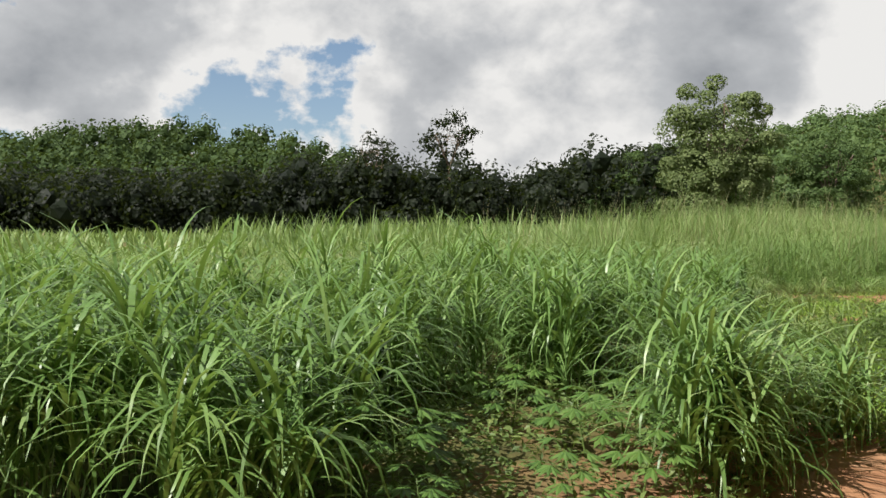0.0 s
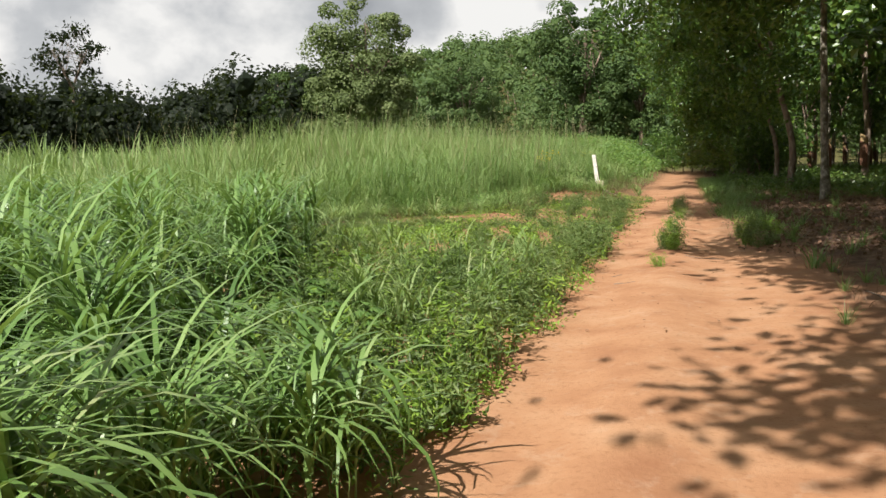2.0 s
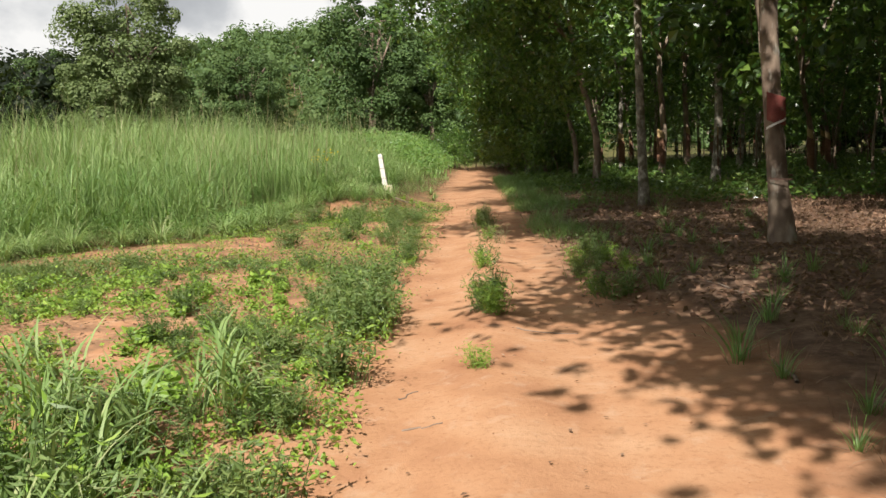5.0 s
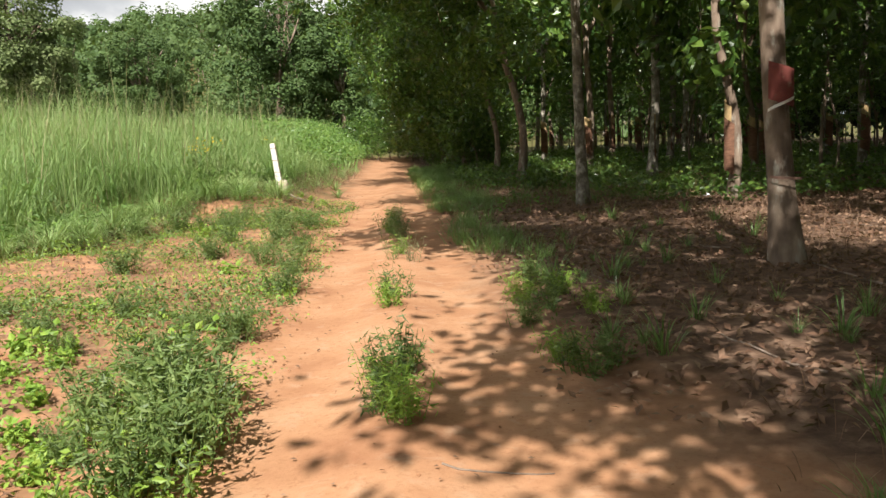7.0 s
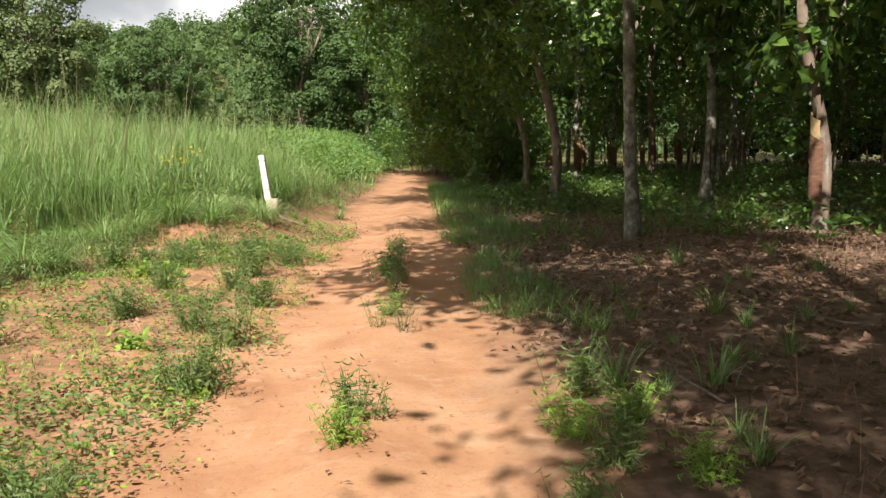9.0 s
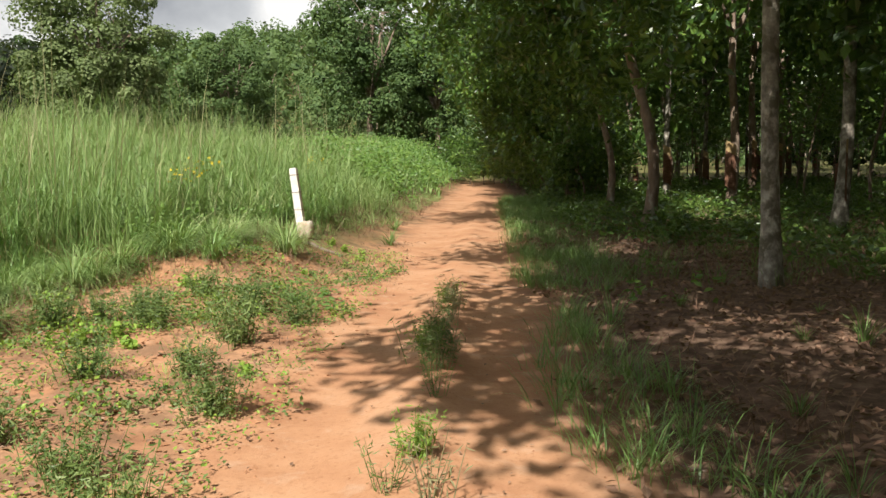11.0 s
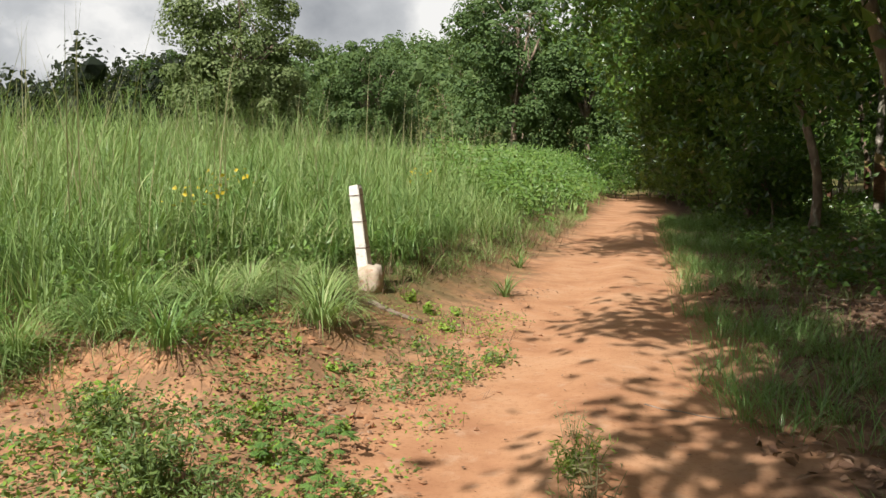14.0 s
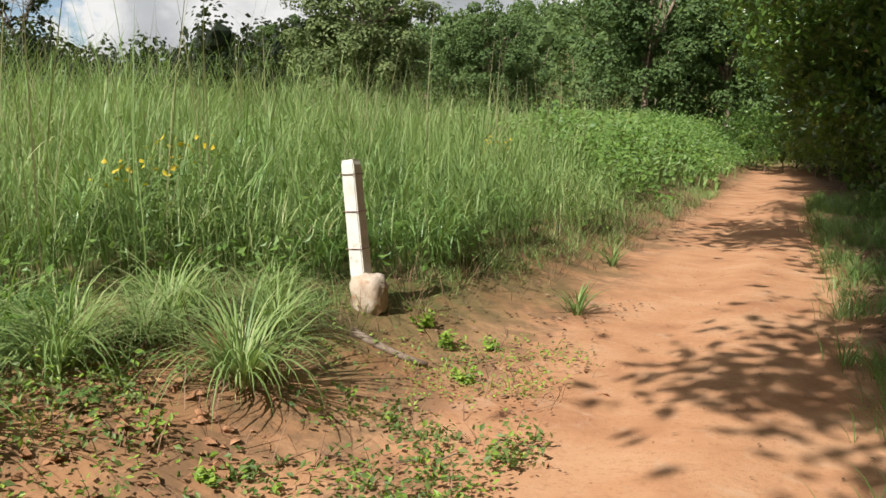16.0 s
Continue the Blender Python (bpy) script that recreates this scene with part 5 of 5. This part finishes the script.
def plastic_scrap():
    bm = bmesh.new()
    bmesh.ops.create_icosphere(bm, subdivisions=2, radius=1)
    for v in bm.verts:
        k = 1 + 0.5 * noise.noise(v.co * 2.3)
        v.co = Vector((v.co.x * 0.07 * k, v.co.y * 0.06 * k, max(0.0, v.co.z) * 0.05 * k))
    me = bpy.data.meshes.new("plastic_scrap")
    bm.to_mesh(me)
    bm.free()
    me.materials.append(PLASTIC)
    ob = new("plastic_scrap", me)
    put(ob, 6.15, 27.9)
    tagged(ob, "crumpled white plastic scrap lying in the litter", "litter")


plastic_scrap()
